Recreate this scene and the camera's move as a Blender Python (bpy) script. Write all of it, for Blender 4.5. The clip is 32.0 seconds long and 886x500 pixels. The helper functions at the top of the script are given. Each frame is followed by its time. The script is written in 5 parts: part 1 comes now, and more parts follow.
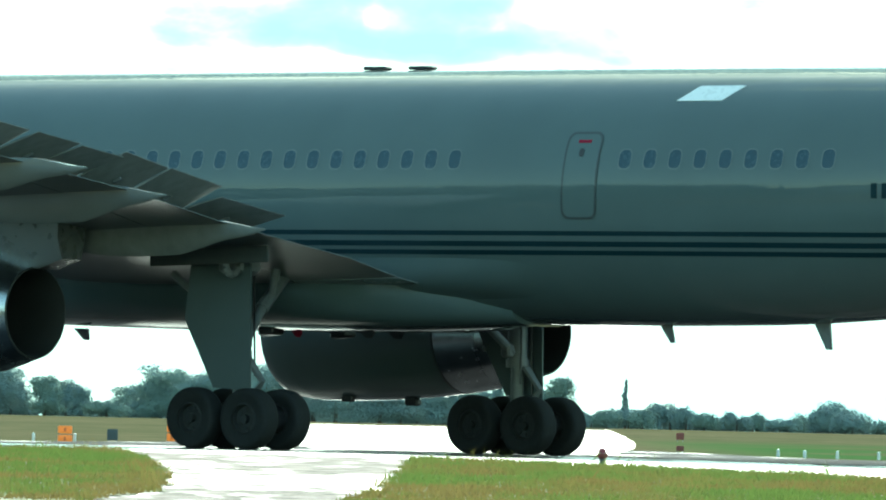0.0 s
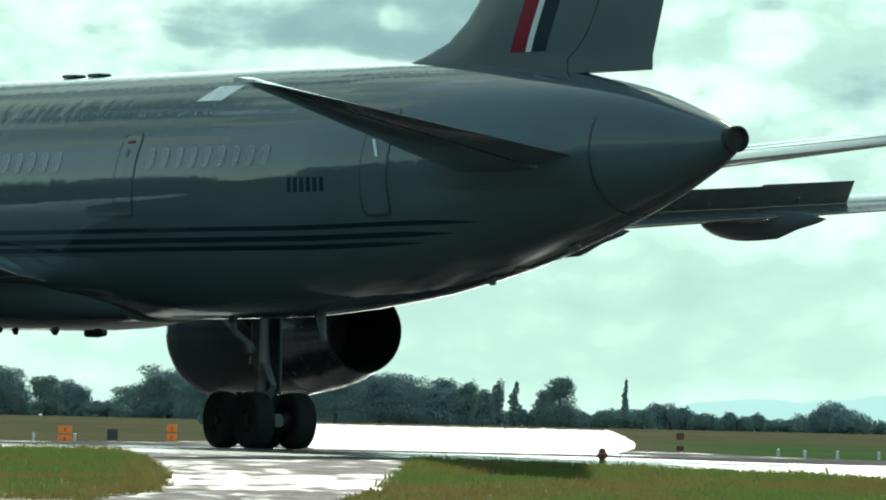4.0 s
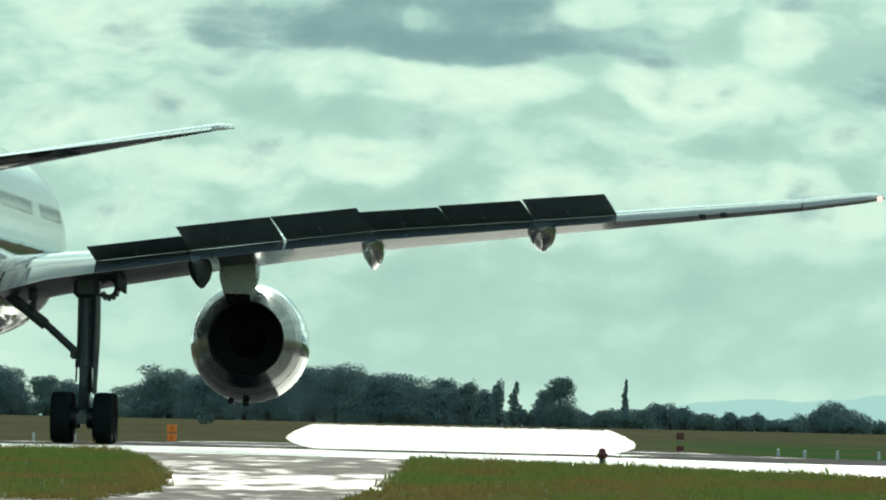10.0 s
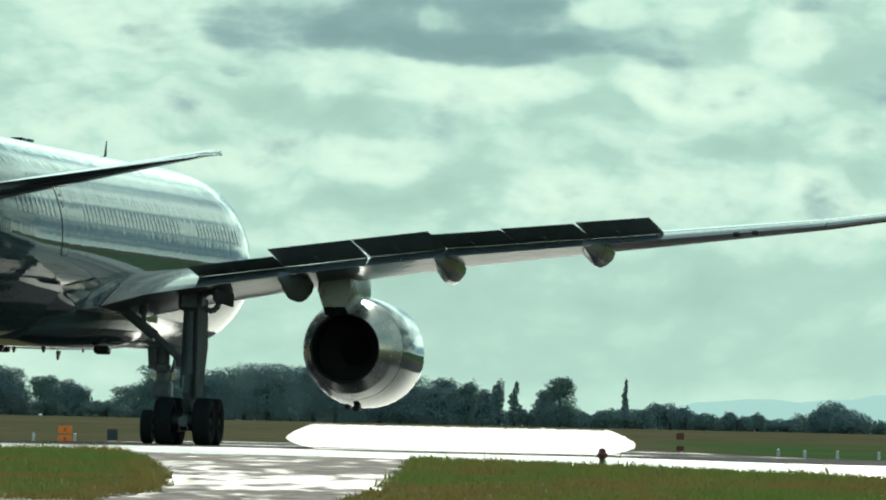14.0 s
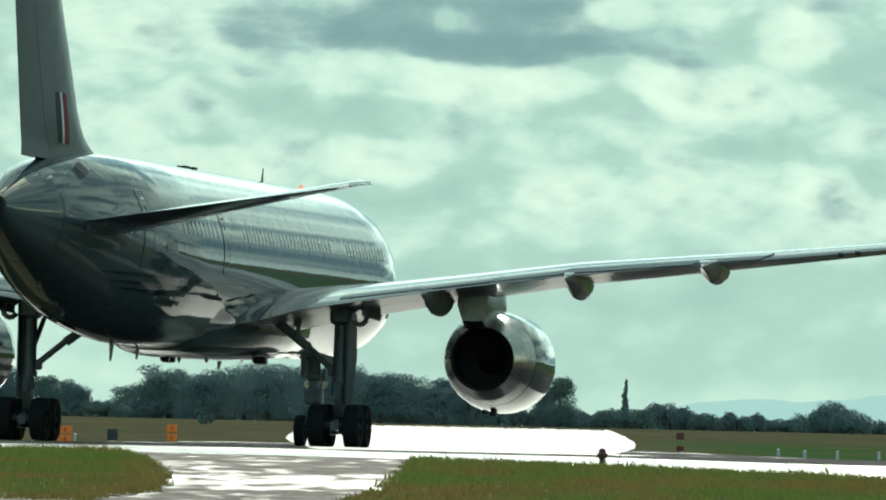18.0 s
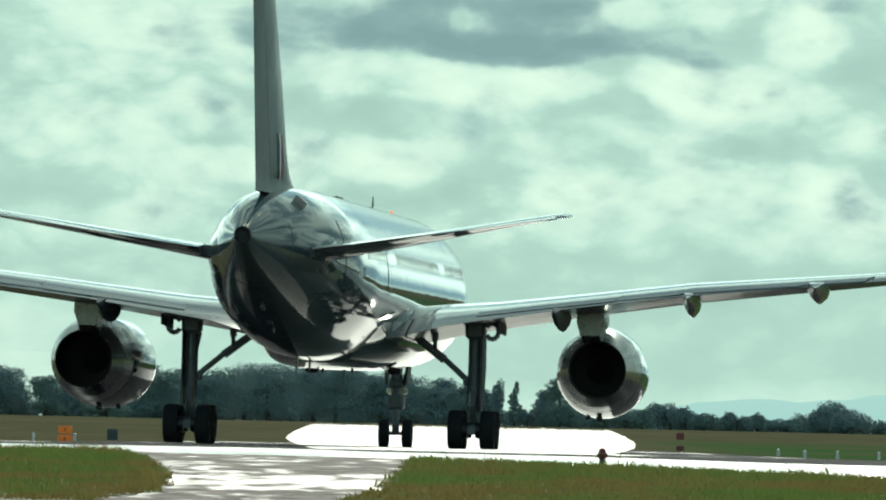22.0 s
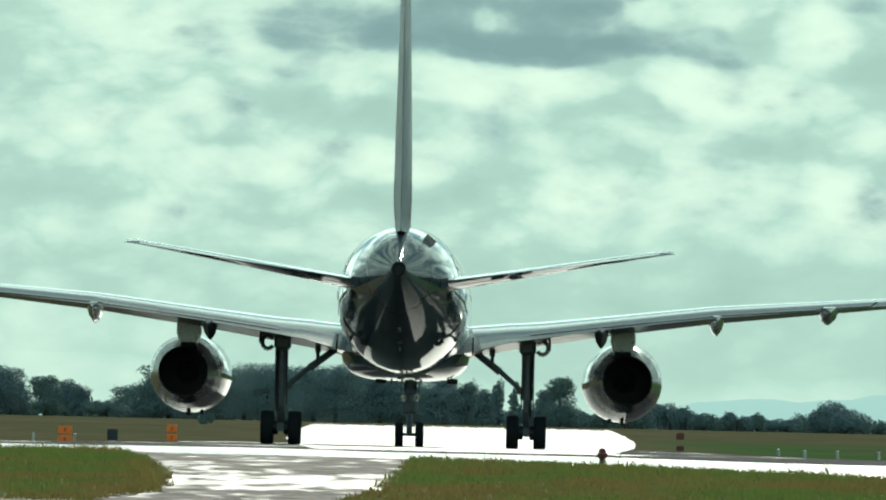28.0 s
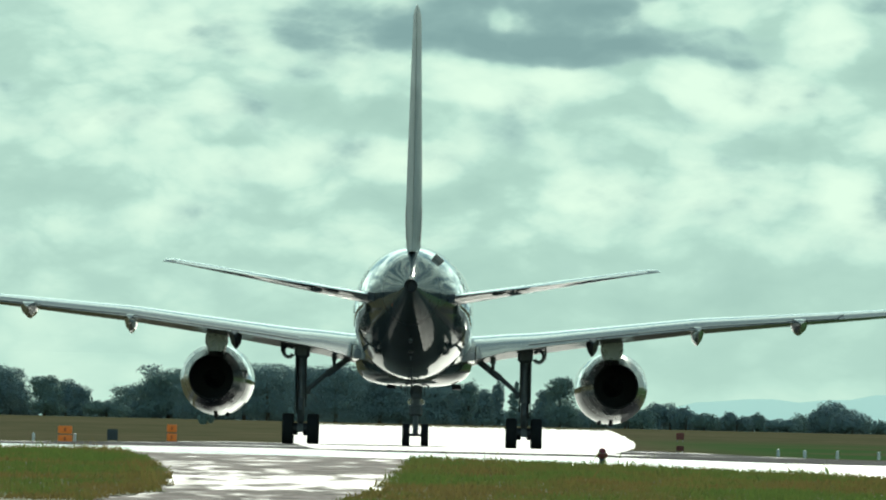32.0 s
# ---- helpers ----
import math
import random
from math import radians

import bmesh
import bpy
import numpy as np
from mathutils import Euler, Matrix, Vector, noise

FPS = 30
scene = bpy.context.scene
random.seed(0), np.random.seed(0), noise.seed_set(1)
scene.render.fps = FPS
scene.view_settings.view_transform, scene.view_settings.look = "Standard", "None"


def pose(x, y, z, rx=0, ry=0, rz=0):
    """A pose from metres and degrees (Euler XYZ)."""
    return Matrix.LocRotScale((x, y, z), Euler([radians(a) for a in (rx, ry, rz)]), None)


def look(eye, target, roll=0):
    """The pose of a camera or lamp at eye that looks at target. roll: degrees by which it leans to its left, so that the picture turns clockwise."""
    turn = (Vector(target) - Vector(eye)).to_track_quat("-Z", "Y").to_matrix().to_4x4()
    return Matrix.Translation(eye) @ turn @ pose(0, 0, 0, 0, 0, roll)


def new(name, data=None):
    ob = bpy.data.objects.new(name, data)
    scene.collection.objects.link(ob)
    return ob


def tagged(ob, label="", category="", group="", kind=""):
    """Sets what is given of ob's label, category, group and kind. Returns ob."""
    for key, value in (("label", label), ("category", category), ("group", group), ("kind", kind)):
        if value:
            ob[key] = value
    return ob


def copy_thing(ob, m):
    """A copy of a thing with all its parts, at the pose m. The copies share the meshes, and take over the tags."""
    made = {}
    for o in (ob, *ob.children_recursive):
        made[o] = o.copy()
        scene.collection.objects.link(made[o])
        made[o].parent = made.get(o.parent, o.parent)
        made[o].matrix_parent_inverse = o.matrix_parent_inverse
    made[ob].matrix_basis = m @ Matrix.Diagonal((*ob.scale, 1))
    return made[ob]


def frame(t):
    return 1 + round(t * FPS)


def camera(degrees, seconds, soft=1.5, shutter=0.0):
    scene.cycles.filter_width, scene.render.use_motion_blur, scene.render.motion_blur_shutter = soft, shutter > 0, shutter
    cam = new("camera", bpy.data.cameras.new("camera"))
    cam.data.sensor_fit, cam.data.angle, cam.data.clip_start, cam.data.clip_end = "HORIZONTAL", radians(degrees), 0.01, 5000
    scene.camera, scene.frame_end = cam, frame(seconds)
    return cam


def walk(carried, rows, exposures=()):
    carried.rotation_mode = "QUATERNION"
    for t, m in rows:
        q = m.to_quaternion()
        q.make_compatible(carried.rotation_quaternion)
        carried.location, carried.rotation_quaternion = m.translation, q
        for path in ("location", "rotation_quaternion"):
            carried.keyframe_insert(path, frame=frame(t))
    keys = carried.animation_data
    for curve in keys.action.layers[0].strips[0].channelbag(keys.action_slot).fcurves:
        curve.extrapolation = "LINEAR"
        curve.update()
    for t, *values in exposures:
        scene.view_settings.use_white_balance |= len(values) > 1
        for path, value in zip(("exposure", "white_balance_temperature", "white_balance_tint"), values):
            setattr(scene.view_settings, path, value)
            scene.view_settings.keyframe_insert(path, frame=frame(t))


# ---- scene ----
cam = camera(5.431, 32.0, soft=2.0)
EYE = Vector((0.0, 0.0, 0.221))
TILT = radians(1.168)
STAND = look(EYE, EYE + Vector((0.0, math.cos(TILT), math.sin(TILT))) * 100, 1.307)
walk(cam, [(0.0, STAND), (32.0, STAND)],
     exposures=[(0.0, 1.5, 6150, 0), (0.6, 1.42, 6150, 0), (1.5, 1.27, 6200, 2), (2.5, 0.98, 6270, 5), (3.0, 0.82, 6320, 7), (3.5, 0.6, 6350, 9), (5.0, 0.08, 6480, 10), (5.5, 0.0, 6500, 10), (32.0, 0.0, 6500, 10)])

# ---------------------------------------------------------------- light
SUN_ELEVATION, SUN_BEARING = radians(28.8), radians(5.5)   # ahead of the camera, a little to its right


def make_world():
    """Broken cloud towards the sun, brightest round it, and clearer blue sky behind the camera."""
    world = bpy.data.worlds.new("sky")
    scene.world = world
    world.use_nodes = True
    nt = world.node_tree
    nt.nodes.clear()

    def link(a, b):
        nt.links.new(a, b)

    def ramp_range(value, a, b, c, d, kind="SMOOTHSTEP"):
        n = nt.nodes.new("ShaderNodeMapRange")
        n.interpolation_type = kind
        for k, v in (("From Min", a), ("From Max", b), ("To Min", c), ("To Max", d)):
            n.inputs[k].default_value = v
        link(value, n.inputs["Value"])
        return n.outputs[0]

    out = nt.nodes.new("ShaderNodeOutputWorld")
    clear = nt.nodes.new("ShaderNodeTexSky")
    clear.sky_type = "NISHITA"
    clear.sun_disc = False
    clear.sun_elevation, clear.sun_rotation = SUN_ELEVATION, SUN_BEARING
    bg_clear = nt.nodes.new("ShaderNodeBackground")
    bg_clear.inputs["Strength"].default_value = 0.15
    cast = nt.nodes.new("ShaderNodeMix")
    cast.data_type, cast.blend_type = "RGBA", "MULTIPLY"
    cast.inputs[0].default_value = 1.0
    cast.inputs[7].default_value = (0.94, 1.12, 0.86, 1)
    link(clear.outputs[0], cast.inputs[6])
    link(cast.outputs[2], bg_clear.inputs[0])
    co = nt.nodes.new("ShaderNodeTexCoord")
    mp = nt.nodes.new("ShaderNodeMapping")
    mp.inputs["Scale"].default_value = (1.0, 1.0, 2.6)
    link(co.outputs["Generated"], mp.inputs[0])
    n1 = nt.nodes.new("ShaderNodeTexNoise")
    n1.inputs["Scale"].default_value, n1.inputs["Detail"].default_value = 8.0, 9.0
    n1.inputs["Roughness"].default_value = 0.6
    link(mp.outputs[0], n1.inputs["Vector"])
    dot = nt.nodes.new("ShaderNodeVectorMath")
    dot.operation = "DOT_PRODUCT"
    dot.inputs[1].default_value = (math.sin(SUN_BEARING) * math.cos(SUN_ELEVATION), math.cos(SUN_BEARING) * math.cos(SUN_ELEVATION), math.sin(SUN_ELEVATION))
    link(co.outputs["Generated"], dot.inputs[0])
    axes = nt.nodes.new("ShaderNodeSeparateXYZ")
    link(co.outputs["Generated"], axes.inputs[0])
    wide = ramp_range(dot.outputs["Value"], -0.6, 0.8, 0.45, 0.70)
    # a bright belt of cloud low ahead, under the sun
    ahead = ramp_range(axes.outputs[1], 0.93, 0.995, 0.0, 1.0)
    belt = ramp_range(axes.outputs[2], 0.38, 0.14, 0.0, 1.9)
    near = nt.nodes.new("ShaderNodeMath")
    near.operation = "MULTIPLY"
    link(ahead, near.inputs[0])
    link(belt, near.inputs[1])
    both = nt.nodes.new("ShaderNodeMath")
    link(wide, both.inputs[0])
    link(near.outputs[0], both.inputs[1])
    tone = nt.nodes.new("ShaderNodeValToRGB")
    tone.color_ramp.elements[0].position, tone.color_ramp.elements[0].color = 0.42, (0.13, 0.24, 0.26, 1)
    tone.color_ramp.elements[1].position, tone.color_ramp.elements[1].color = 0.59, (0.66, 0.92, 0.78, 1)
    link(n1.outputs[0], tone.inputs[0])
    bg_cloud = nt.nodes.new("ShaderNodeBackground")
    link(tone.outputs[0], bg_cloud.inputs[0])
    link(both.outputs[0], bg_cloud.inputs[1])
    # more gaps away from the sun
    gap = ramp_range(dot.outputs["Value"], 0.42, 0.85, -0.36, 0.20)
    high = ramp_range(axes.outputs[2], 0.32, 0.72, 0.02, -0.36)
    add0 = nt.nodes.new("ShaderNodeMath")
    link(gap, add0.inputs[0])
    link(high, add0.inputs[1])
    add = nt.nodes.new("ShaderNodeMath")
    link(n1.outputs[0], add.inputs[0])
    link(add0.outputs[0], add.inputs[1])
    cover = ramp_range(add.outputs[0], 0.40, 0.56, 0.0, 1.0)
    mix = nt.nodes.new("ShaderNodeMixShader")
    link(cover, mix.inputs[0])
    link(bg_clear.outputs[0], mix.inputs[1])
    link(bg_cloud.outputs[0], mix.inputs[2])
    link(mix.outputs[0], out.inputs[0])


make_world()
sun_data = bpy.data.lights.new("sun", "SUN")
sun_data.energy, sun_data.angle, sun_data.color = 4.0, radians(0.6), (0.96, 1.0, 0.86)
sun = new("sun", sun_data)
sun.matrix_basis = look((math.sin(SUN_BEARING) * 100, math.cos(SUN_BEARING) * 100, math.tan(SUN_ELEVATION) * 100), (0, 0, 0))


# ---------------------------------------------------------------- materials
def rgb(c):
    return (*c, 1.0)


def material(name, base, rough=0.6, metal=0.0, vary=0.12, fine=14.0, coarse=1.3, bump=0.0, coat=0.0, coat_rough=0.06, ior=1.5,
             tint=None, space="Object", stretch=(1, 1, 1), rough_vary=0.08):
    """A surface with variation at a fine and a coarse scale (per metre)."""
    m = bpy.data.materials.new(name)
    m.use_nodes = True
    nt = m.node_tree
    b = nt.nodes["Principled BSDF"]
    co = nt.nodes.new("ShaderNodeTexCoord")
    mp = nt.nodes.new("ShaderNodeMapping")
    mp.inputs["Scale"].default_value = stretch
    nt.links.new(co.outputs[space], mp.inputs[0])
    n1, n2 = nt.nodes.new("ShaderNodeTexNoise"), nt.nodes.new("ShaderNodeTexNoise")
    n1.inputs["Scale"].default_value, n1.inputs["Detail"].default_value = fine, 4.0
    n2.inputs["Scale"].default_value, n2.inputs["Detail"].default_value = coarse, 5.0
    nt.links.new(mp.outputs[0], n1.inputs["Vector"])
    nt.links.new(mp.outputs[0], n2.inputs["Vector"])
    both = nt.nodes.new("ShaderNodeMath")
    both.operation = "ADD"
    nt.links.new(n1.outputs[0], both.inputs[0])
    nt.links.new(n2.outputs[0], both.inputs[1])
    rng = nt.nodes.new("ShaderNodeMapRange")
    for k, v in (("From Min", 0.6), ("From Max", 1.4), ("To Min", 0.0), ("To Max", 1.0)):
        rng.inputs[k].default_value = v
    nt.links.new(both.outputs[0], rng.inputs["Value"])
    mix = nt.nodes.new("ShaderNodeMix")
    mix.data_type = "RGBA"
    lo = tint or tuple(c * (1 - vary) for c in base)
    hi = tuple(min(1, c * (1 + vary)) for c in base)
    mix.inputs[6].default_value, mix.inputs[7].default_value = rgb(lo), rgb(hi)
    nt.links.new(rng.outputs[0], mix.inputs[0])
    nt.links.new(mix.outputs[2], b.inputs["Base Color"])
    rr = nt.nodes.new("ShaderNodeMapRange")
    for k, v in (("From Min", 0.6), ("From Max", 1.4), ("To Min", max(0.02, rough - rough_vary)), ("To Max", min(1, rough + rough_vary))):
        rr.inputs[k].default_value = v
    nt.links.new(both.outputs[0], rr.inputs["Value"])
    nt.links.new(rr.outputs[0], b.inputs["Roughness"])
    b.inputs["Metallic"].default_value = metal
    b.inputs["IOR"].default_value = ior
    b.inputs["Coat Weight"].default_value = coat
    b.inputs["Coat Roughness"].default_value = coat_rough
    if bump:
        bp = nt.nodes.new("ShaderNodeBump")
        bp.inputs["Strength"].default_value, bp.inputs["Distance"].default_value = bump, 0.02
        nt.links.new(n1.outputs[0], bp.inputs["Height"])
        nt.links.new(bp.outputs[0], b.inputs["Normal"])
    return m


PAINT = material("grey_gloss_paint", (0.088, 0.118, 0.122), 0.5, vary=0.08, bump=0.3, fine=0.8, coarse=0.35, coat=1.0, coat_rough=0.035, rough_vary=0.05)
PAINT.node_tree.nodes["Principled BSDF"].inputs["Coat IOR"].default_value = 1.42


def quilt(m, scale, strength):
    """Small dents between the ribs of a thin skin, over the broad waves."""
    nt = m.node_tree
    b = nt.nodes["Principled BSDF"]
    broad = b.inputs["Normal"].links[0].from_socket
    co = nt.nodes.new("ShaderNodeTexCoord")
    n = nt.nodes.new("ShaderNodeTexNoise")
    n.inputs["Scale"].default_value, n.inputs["Detail"].default_value = scale, 2.0
    nt.links.new(co.outputs["Object"], n.inputs["Vector"])
    bp = nt.nodes.new("ShaderNodeBump")
    bp.inputs["Strength"].default_value, bp.inputs["Distance"].default_value = strength, 0.02
    nt.links.new(n.outputs[0], bp.inputs["Height"])
    nt.links.new(broad, bp.inputs["Normal"])
    nt.links.new(bp.outputs[0], b.inputs["Normal"])
    nt.links.new(bp.outputs[0], b.inputs["Coat Normal"])


quilt(PAINT, 3.0, 0.16)
PAINT.node_tree.nodes["Principled BSDF"].inputs["Specular IOR Level"].default_value = 0.0
# one wing paint twice: lightened for the sky's sheen above, darkened as shade below
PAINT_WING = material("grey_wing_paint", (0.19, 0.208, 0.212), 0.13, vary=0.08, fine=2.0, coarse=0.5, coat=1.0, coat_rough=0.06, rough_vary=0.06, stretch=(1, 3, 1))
WING_SHADED = material("shaded_wing_underside", (0.125, 0.14, 0.14), 0.5, vary=0.15, fine=3.0, coarse=0.6, coat=0.4, coat_rough=0.12, rough_vary=0.06, stretch=(1, 3, 1))
RIM_PAINT = material("window_surround", (0.10, 0.125, 0.128), 0.35, vary=0.08, coat=0.95)
PAINT_DARK = material("dark_grey_underside", (0.21, 0.22, 0.215), 0.55, vary=0.2, fine=4, coarse=0.8)
PAINT_DARK.node_tree.nodes["Principled BSDF"].inputs["Specular IOR Level"].default_value = 0.0
METAL = material("bare_metal", (0.48, 0.49, 0.49), 0.24, metal=1.0, vary=0.12, fine=6, coarse=1.2, rough_vary=0.08)
METAL_LEAD = material("polished_leading_edge", (0.75, 0.76, 0.76), 0.14, metal=1.0, vary=0.06, fine=6, coarse=1.0, rough_vary=0.05)
STEEL = material("grey_gear_steel", (0.15, 0.16, 0.165), 0.42, vary=0.25, fine=9, coarse=2.0)
SOOT = material("sooty_duct", (0.028, 0.029, 0.029), 0.8, vary=0.3, fine=6, coarse=2)
RUBBER = material("tyre_rubber", (0.02, 0.021, 0.022), 0.85, vary=0.25, fine=20, coarse=3, bump=0.15)
RUBBER.node_tree.nodes["Principled BSDF"].inputs["Specular IOR Level"].default_value = 0.2
RIM = material("wheel_rim", (0.014, 0.015, 0.016), 0.65, metal=0.0, vary=0.2, fine=12, coarse=3)
STRIPE = material("gloss_blue_stripe", (0.008, 0.026, 0.034), 0.5, vary=0.1, coat=1.0, coat_rough=0.035)
STRIPE.node_tree.nodes["Principled BSDF"].inputs["Specular IOR Level"].default_value = 0.05
STRIPE.node_tree.nodes["Principled BSDF"].inputs["Coat IOR"].default_value = 1.38
BLUE = material("dark_blue_stripe", (0.008, 0.026, 0.034), 0.5, vary=0.1)
BLUE.node_tree.nodes["Principled BSDF"].inputs["Specular IOR Level"].default_value = 0.15
RED = material("red_paint", (0.24, 0.008, 0.03), 0.5, vary=0.1)
RED.node_tree.nodes["Principled BSDF"].inputs["Specular IOR Level"].default_value = 0.15
WHITE = material("white_paint", (0.78, 0.79, 0.78), 0.3, vary=0.04, coat=0.6)
BLACK = material("black_paint", (0.02, 0.02, 0.022), 0.4, vary=0.2)
SEAM = material("dark_seam", (0.03, 0.04, 0.043), 0.5, vary=0.15, coat=0.6, coat_rough=0.04)
SEAM.node_tree.nodes["Principled BSDF"].inputs["Coat IOR"].default_value = 1.38
BEACON = material("lit_red_lamp_glass", (0.7, 0.12, 0.04), 0.2, vary=0.05, coat=0.6)
BEACON.node_tree.nodes["Principled BSDF"].inputs["Emission Color"].default_value = (1.0, 0.45, 0.3, 1)
BEACON.node_tree.nodes["Principled BSDF"].inputs["Emission Strength"].default_value = 0.8
NAV_LAMP = material("lit_tip_lamp_glass", (0.8, 0.5, 0.45), 0.2, vary=0.05)
NAV_LAMP.node_tree.nodes["Principled BSDF"].inputs["Emission Color"].default_value = (1.0, 0.55, 0.45, 1)
NAV_LAMP.node_tree.nodes["Principled BSDF"].inputs["Emission Strength"].default_value = 1.5
WINDOW = material("blue_window_pane", (0.008, 0.04, 0.062), 0.25, vary=0.15, coat=0.8, coat_rough=0.03)
WINDOW.node_tree.nodes["Principled BSDF"].inputs["Coat IOR"].default_value = 1.42
PAINT_WING.node_tree.nodes["Principled BSDF"].inputs["Specular IOR Level"].default_value = 0.0
PAINT_WING.node_tree.nodes["Principled BSDF"].inputs["Coat IOR"].default_value = 1.65
WINDOW.node_tree.nodes["Principled BSDF"].inputs["Specular IOR Level"].default_value = 0.25
PAINT_FIN = material("grey_fin_paint", (0.105, 0.13, 0.133), 0.4, vary=0.08, fine=2.0, coarse=0.5, coat=0.08, coat_rough=0.12)
PAINT_FIN.node_tree.nodes["Principled BSDF"].inputs["Specular IOR Level"].default_value = 0.15
METAL_PYLON = material("grey_pylon_skin", (0.19, 0.2, 0.2), 0.28, metal=0.6, vary=0.12, fine=5, coarse=1.0)
DOOR_BROWN = material("brownish_grey_paint", (0.55, 0.49, 0.45), 0.5, vary=0.12, fine=6, coarse=2)
STEEL_DARK = material("dark_grey_bay_paint", (0.06, 0.07, 0.072), 0.7, vary=0.15, fine=3, coarse=0.8)
DOOR_PAINT = material("matt_grey_paint", (0.068, 0.088, 0.092), 0.6, vary=0.1, fine=3, coarse=0.8)
LAMP_RED = material("red_lens", (0.22, 0.02, 0.02), 0.2, vary=0.05, coat=0.6)


# ---------------------------------------------------------------- mesh helpers
class Shape:
    """Vertices and faces that grow piece by piece."""

    def __init__(self):
        self.v, self.f = [], []

    def add(self, verts, faces):
        n = len(self.v)
        self.v += [tuple(p) for p in verts]
        self.f += [tuple(i + n for i in f) for f in faces]
        return self

    def box(self, c, s, m=None, bevel=0.0):
        x, y, z = (a / 2 for a in s)
        b = min(bevel, x * 0.8, y * 0.8, z * 0.8)
        c = Vector(c)
        if not b:
            vs = [Vector((i * x, j * y, k * z)) for i in (-1, 1) for j in (-1, 1) for k in (-1, 1)]
            fs = [(0, 1, 3, 2), (4, 6, 7, 5), (0, 4, 5, 1), (2, 3, 7, 6), (0, 2, 6, 4), (1, 5, 7, 3)]
        else:
            ring = [(-x + b, -y), (x - b, -y), (x, -y + b), (x, y - b), (x - b, y), (-x + b, y), (-x, y - b), (-x, -y + b)]
            vs, fs = [], []
            for zz, k in ((-z, 1 - b / max(x, y)), (-z + b, 1), (z - b, 1), (z, 1 - b / max(x, y))):
                vs += [Vector((px * k, py * k, zz)) for px, py in ring]
            for r in range(3):
                fs += [(r * 8 + i, r * 8 + (i + 1) % 8, r * 8 + 8 + (i + 1) % 8, r * 8 + 8 + i) for i in range(8)]
            fs += [tuple(range(7, -1, -1)), tuple(range(24, 32))]
        return self.add([(m @ v if m else v) + c for v in vs], fs)

    def tube(self, a, b, ra, rb=None, n=12, caps=True):
        a, b = Vector(a), Vector(b)
        rb = ra if rb is None else rb
        q = (b - a).to_track_quat("Z", "Y")
        vs = []
        for p, r in ((a, ra), (b, rb)):
            vs += [p + q @ Vector((r * math.cos(2 * math.pi * i / n), r * math.sin(2 * math.pi * i / n), 0)) for i in range(n)]
        fs = [(i, (i + 1) % n, n + (i + 1) % n, n + i) for i in range(n)]
        if caps:
            fs += [tuple(range(n - 1, -1, -1)), tuple(range(n, 2 * n))]
        return self.add(vs, fs)

    def loft(self, rings, closed=True, caps=True):
        n = len(rings[0])
        vs = [p for r in rings for p in r]
        fs = []
        for k in range(len(rings) - 1):
            for i in range(n if closed else n - 1):
                j = (i + 1) % n
                fs.append((k * n + i, k * n + j, (k + 1) * n + j, (k + 1) * n + i))
        if caps:
            fs += [tuple(range(n - 1, -1, -1)), tuple(range((len(rings) - 1) * n, len(rings) * n))]
        return self.add(vs, fs)

    def lathe(self, profile, axis="x", centre=(0, 0, 0), n=40):
        """profile: (along, radius) pairs; turned round an axis through centre."""
        cx, cy, cz = centre
        rings = []
        for a, r in profile:
            ring = []
            for i in range(n):
                u, w = r * math.cos(2 * math.pi * i / n), r * math.sin(2 * math.pi * i / n)
                ring.append((cx + a, cy + u, cz + w) if axis == "x" else (cx + u, cy + a, cz + w) if axis == "y" else (cx + u, cy + w, cz + a))
            rings.append(ring)
        return self.loft(rings, caps=False)

    def mesh(self, name, mat, smooth=35):
        me = bpy.data.meshes.new(name)
        me.from_pydata(self.v, [], self.f)
        bm = bmesh.new()
        bm.from_mesh(me)
        bmesh.ops.recalc_face_normals(bm, faces=bm.faces)
        bm.to_mesh(me)
        bm.free()
        me.materials.append(mat)
        if smooth:
            me.shade_smooth()
            me.set_sharp_from_angle(angle=radians(smooth))
        return me


def part(name, shape, mat, parent=None, label="", smooth=35):
    """Links a shape as one mesh object, under a thing or a part."""
    ob = new(name, shape.mesh(name, mat, smooth))
    if parent is not None:
        ob.parent = parent
    if label:
        ob["label"] = label
    return ob


def smoothstep(a, b, x):
    t = min(1.0, max(0.0, (x - a) / (b - a)))
    return t * t * (3 - 2 * t)


def lerp_table(table, x):
    """Piecewise smooth value from rows of (x, value...)."""
    xs = [r[0] for r in table]
    return [float(np.interp(x, xs, [r[k] for r in table])) for k in range(1, len(table[0]))]


# ---------------------------------------------------------------- ground
def land(x, y):
    """Height of the ground: a shoulder falling towards the camera, level pavement, then a slow rise to the woods."""
    if y < 150:
        t = max(0.0, (150 - y) / 40.0)
        return max(-1.25, -0.4 * t * t - 0.03 * t) if y > 75 else -1.25
    dip = -0.13 * smoothstep(8, 10, abs(x)) * smoothstep(212, 235, y) * smoothstep(520, 380, y)
    if y < 350:
        return dip
    if y < 1700:
        s = smoothstep(350, 800, y)
        return 0.0023 * (y - 350) * (0.55 + 0.45 * s) + dip
    return 3.1 + 0.00175 * (y - 1700)


def sheet(xs, ys, lift=0.0, inside=None):
    s = Shape()
    n = len(xs)
    s.v = [(x, y, land(x, y) + lift) for y in ys for x in xs]
    for j in range(len(ys) - 1):
        for i in range(n - 1):
            if inside is None or inside((xs[i] + xs[i + 1]) / 2, (ys[j] + ys[j + 1]) / 2):
                s.f.append((j * n + i, j * n + i + 1, (j + 1) * n + i + 1, (j + 1) * n + i))
    return s


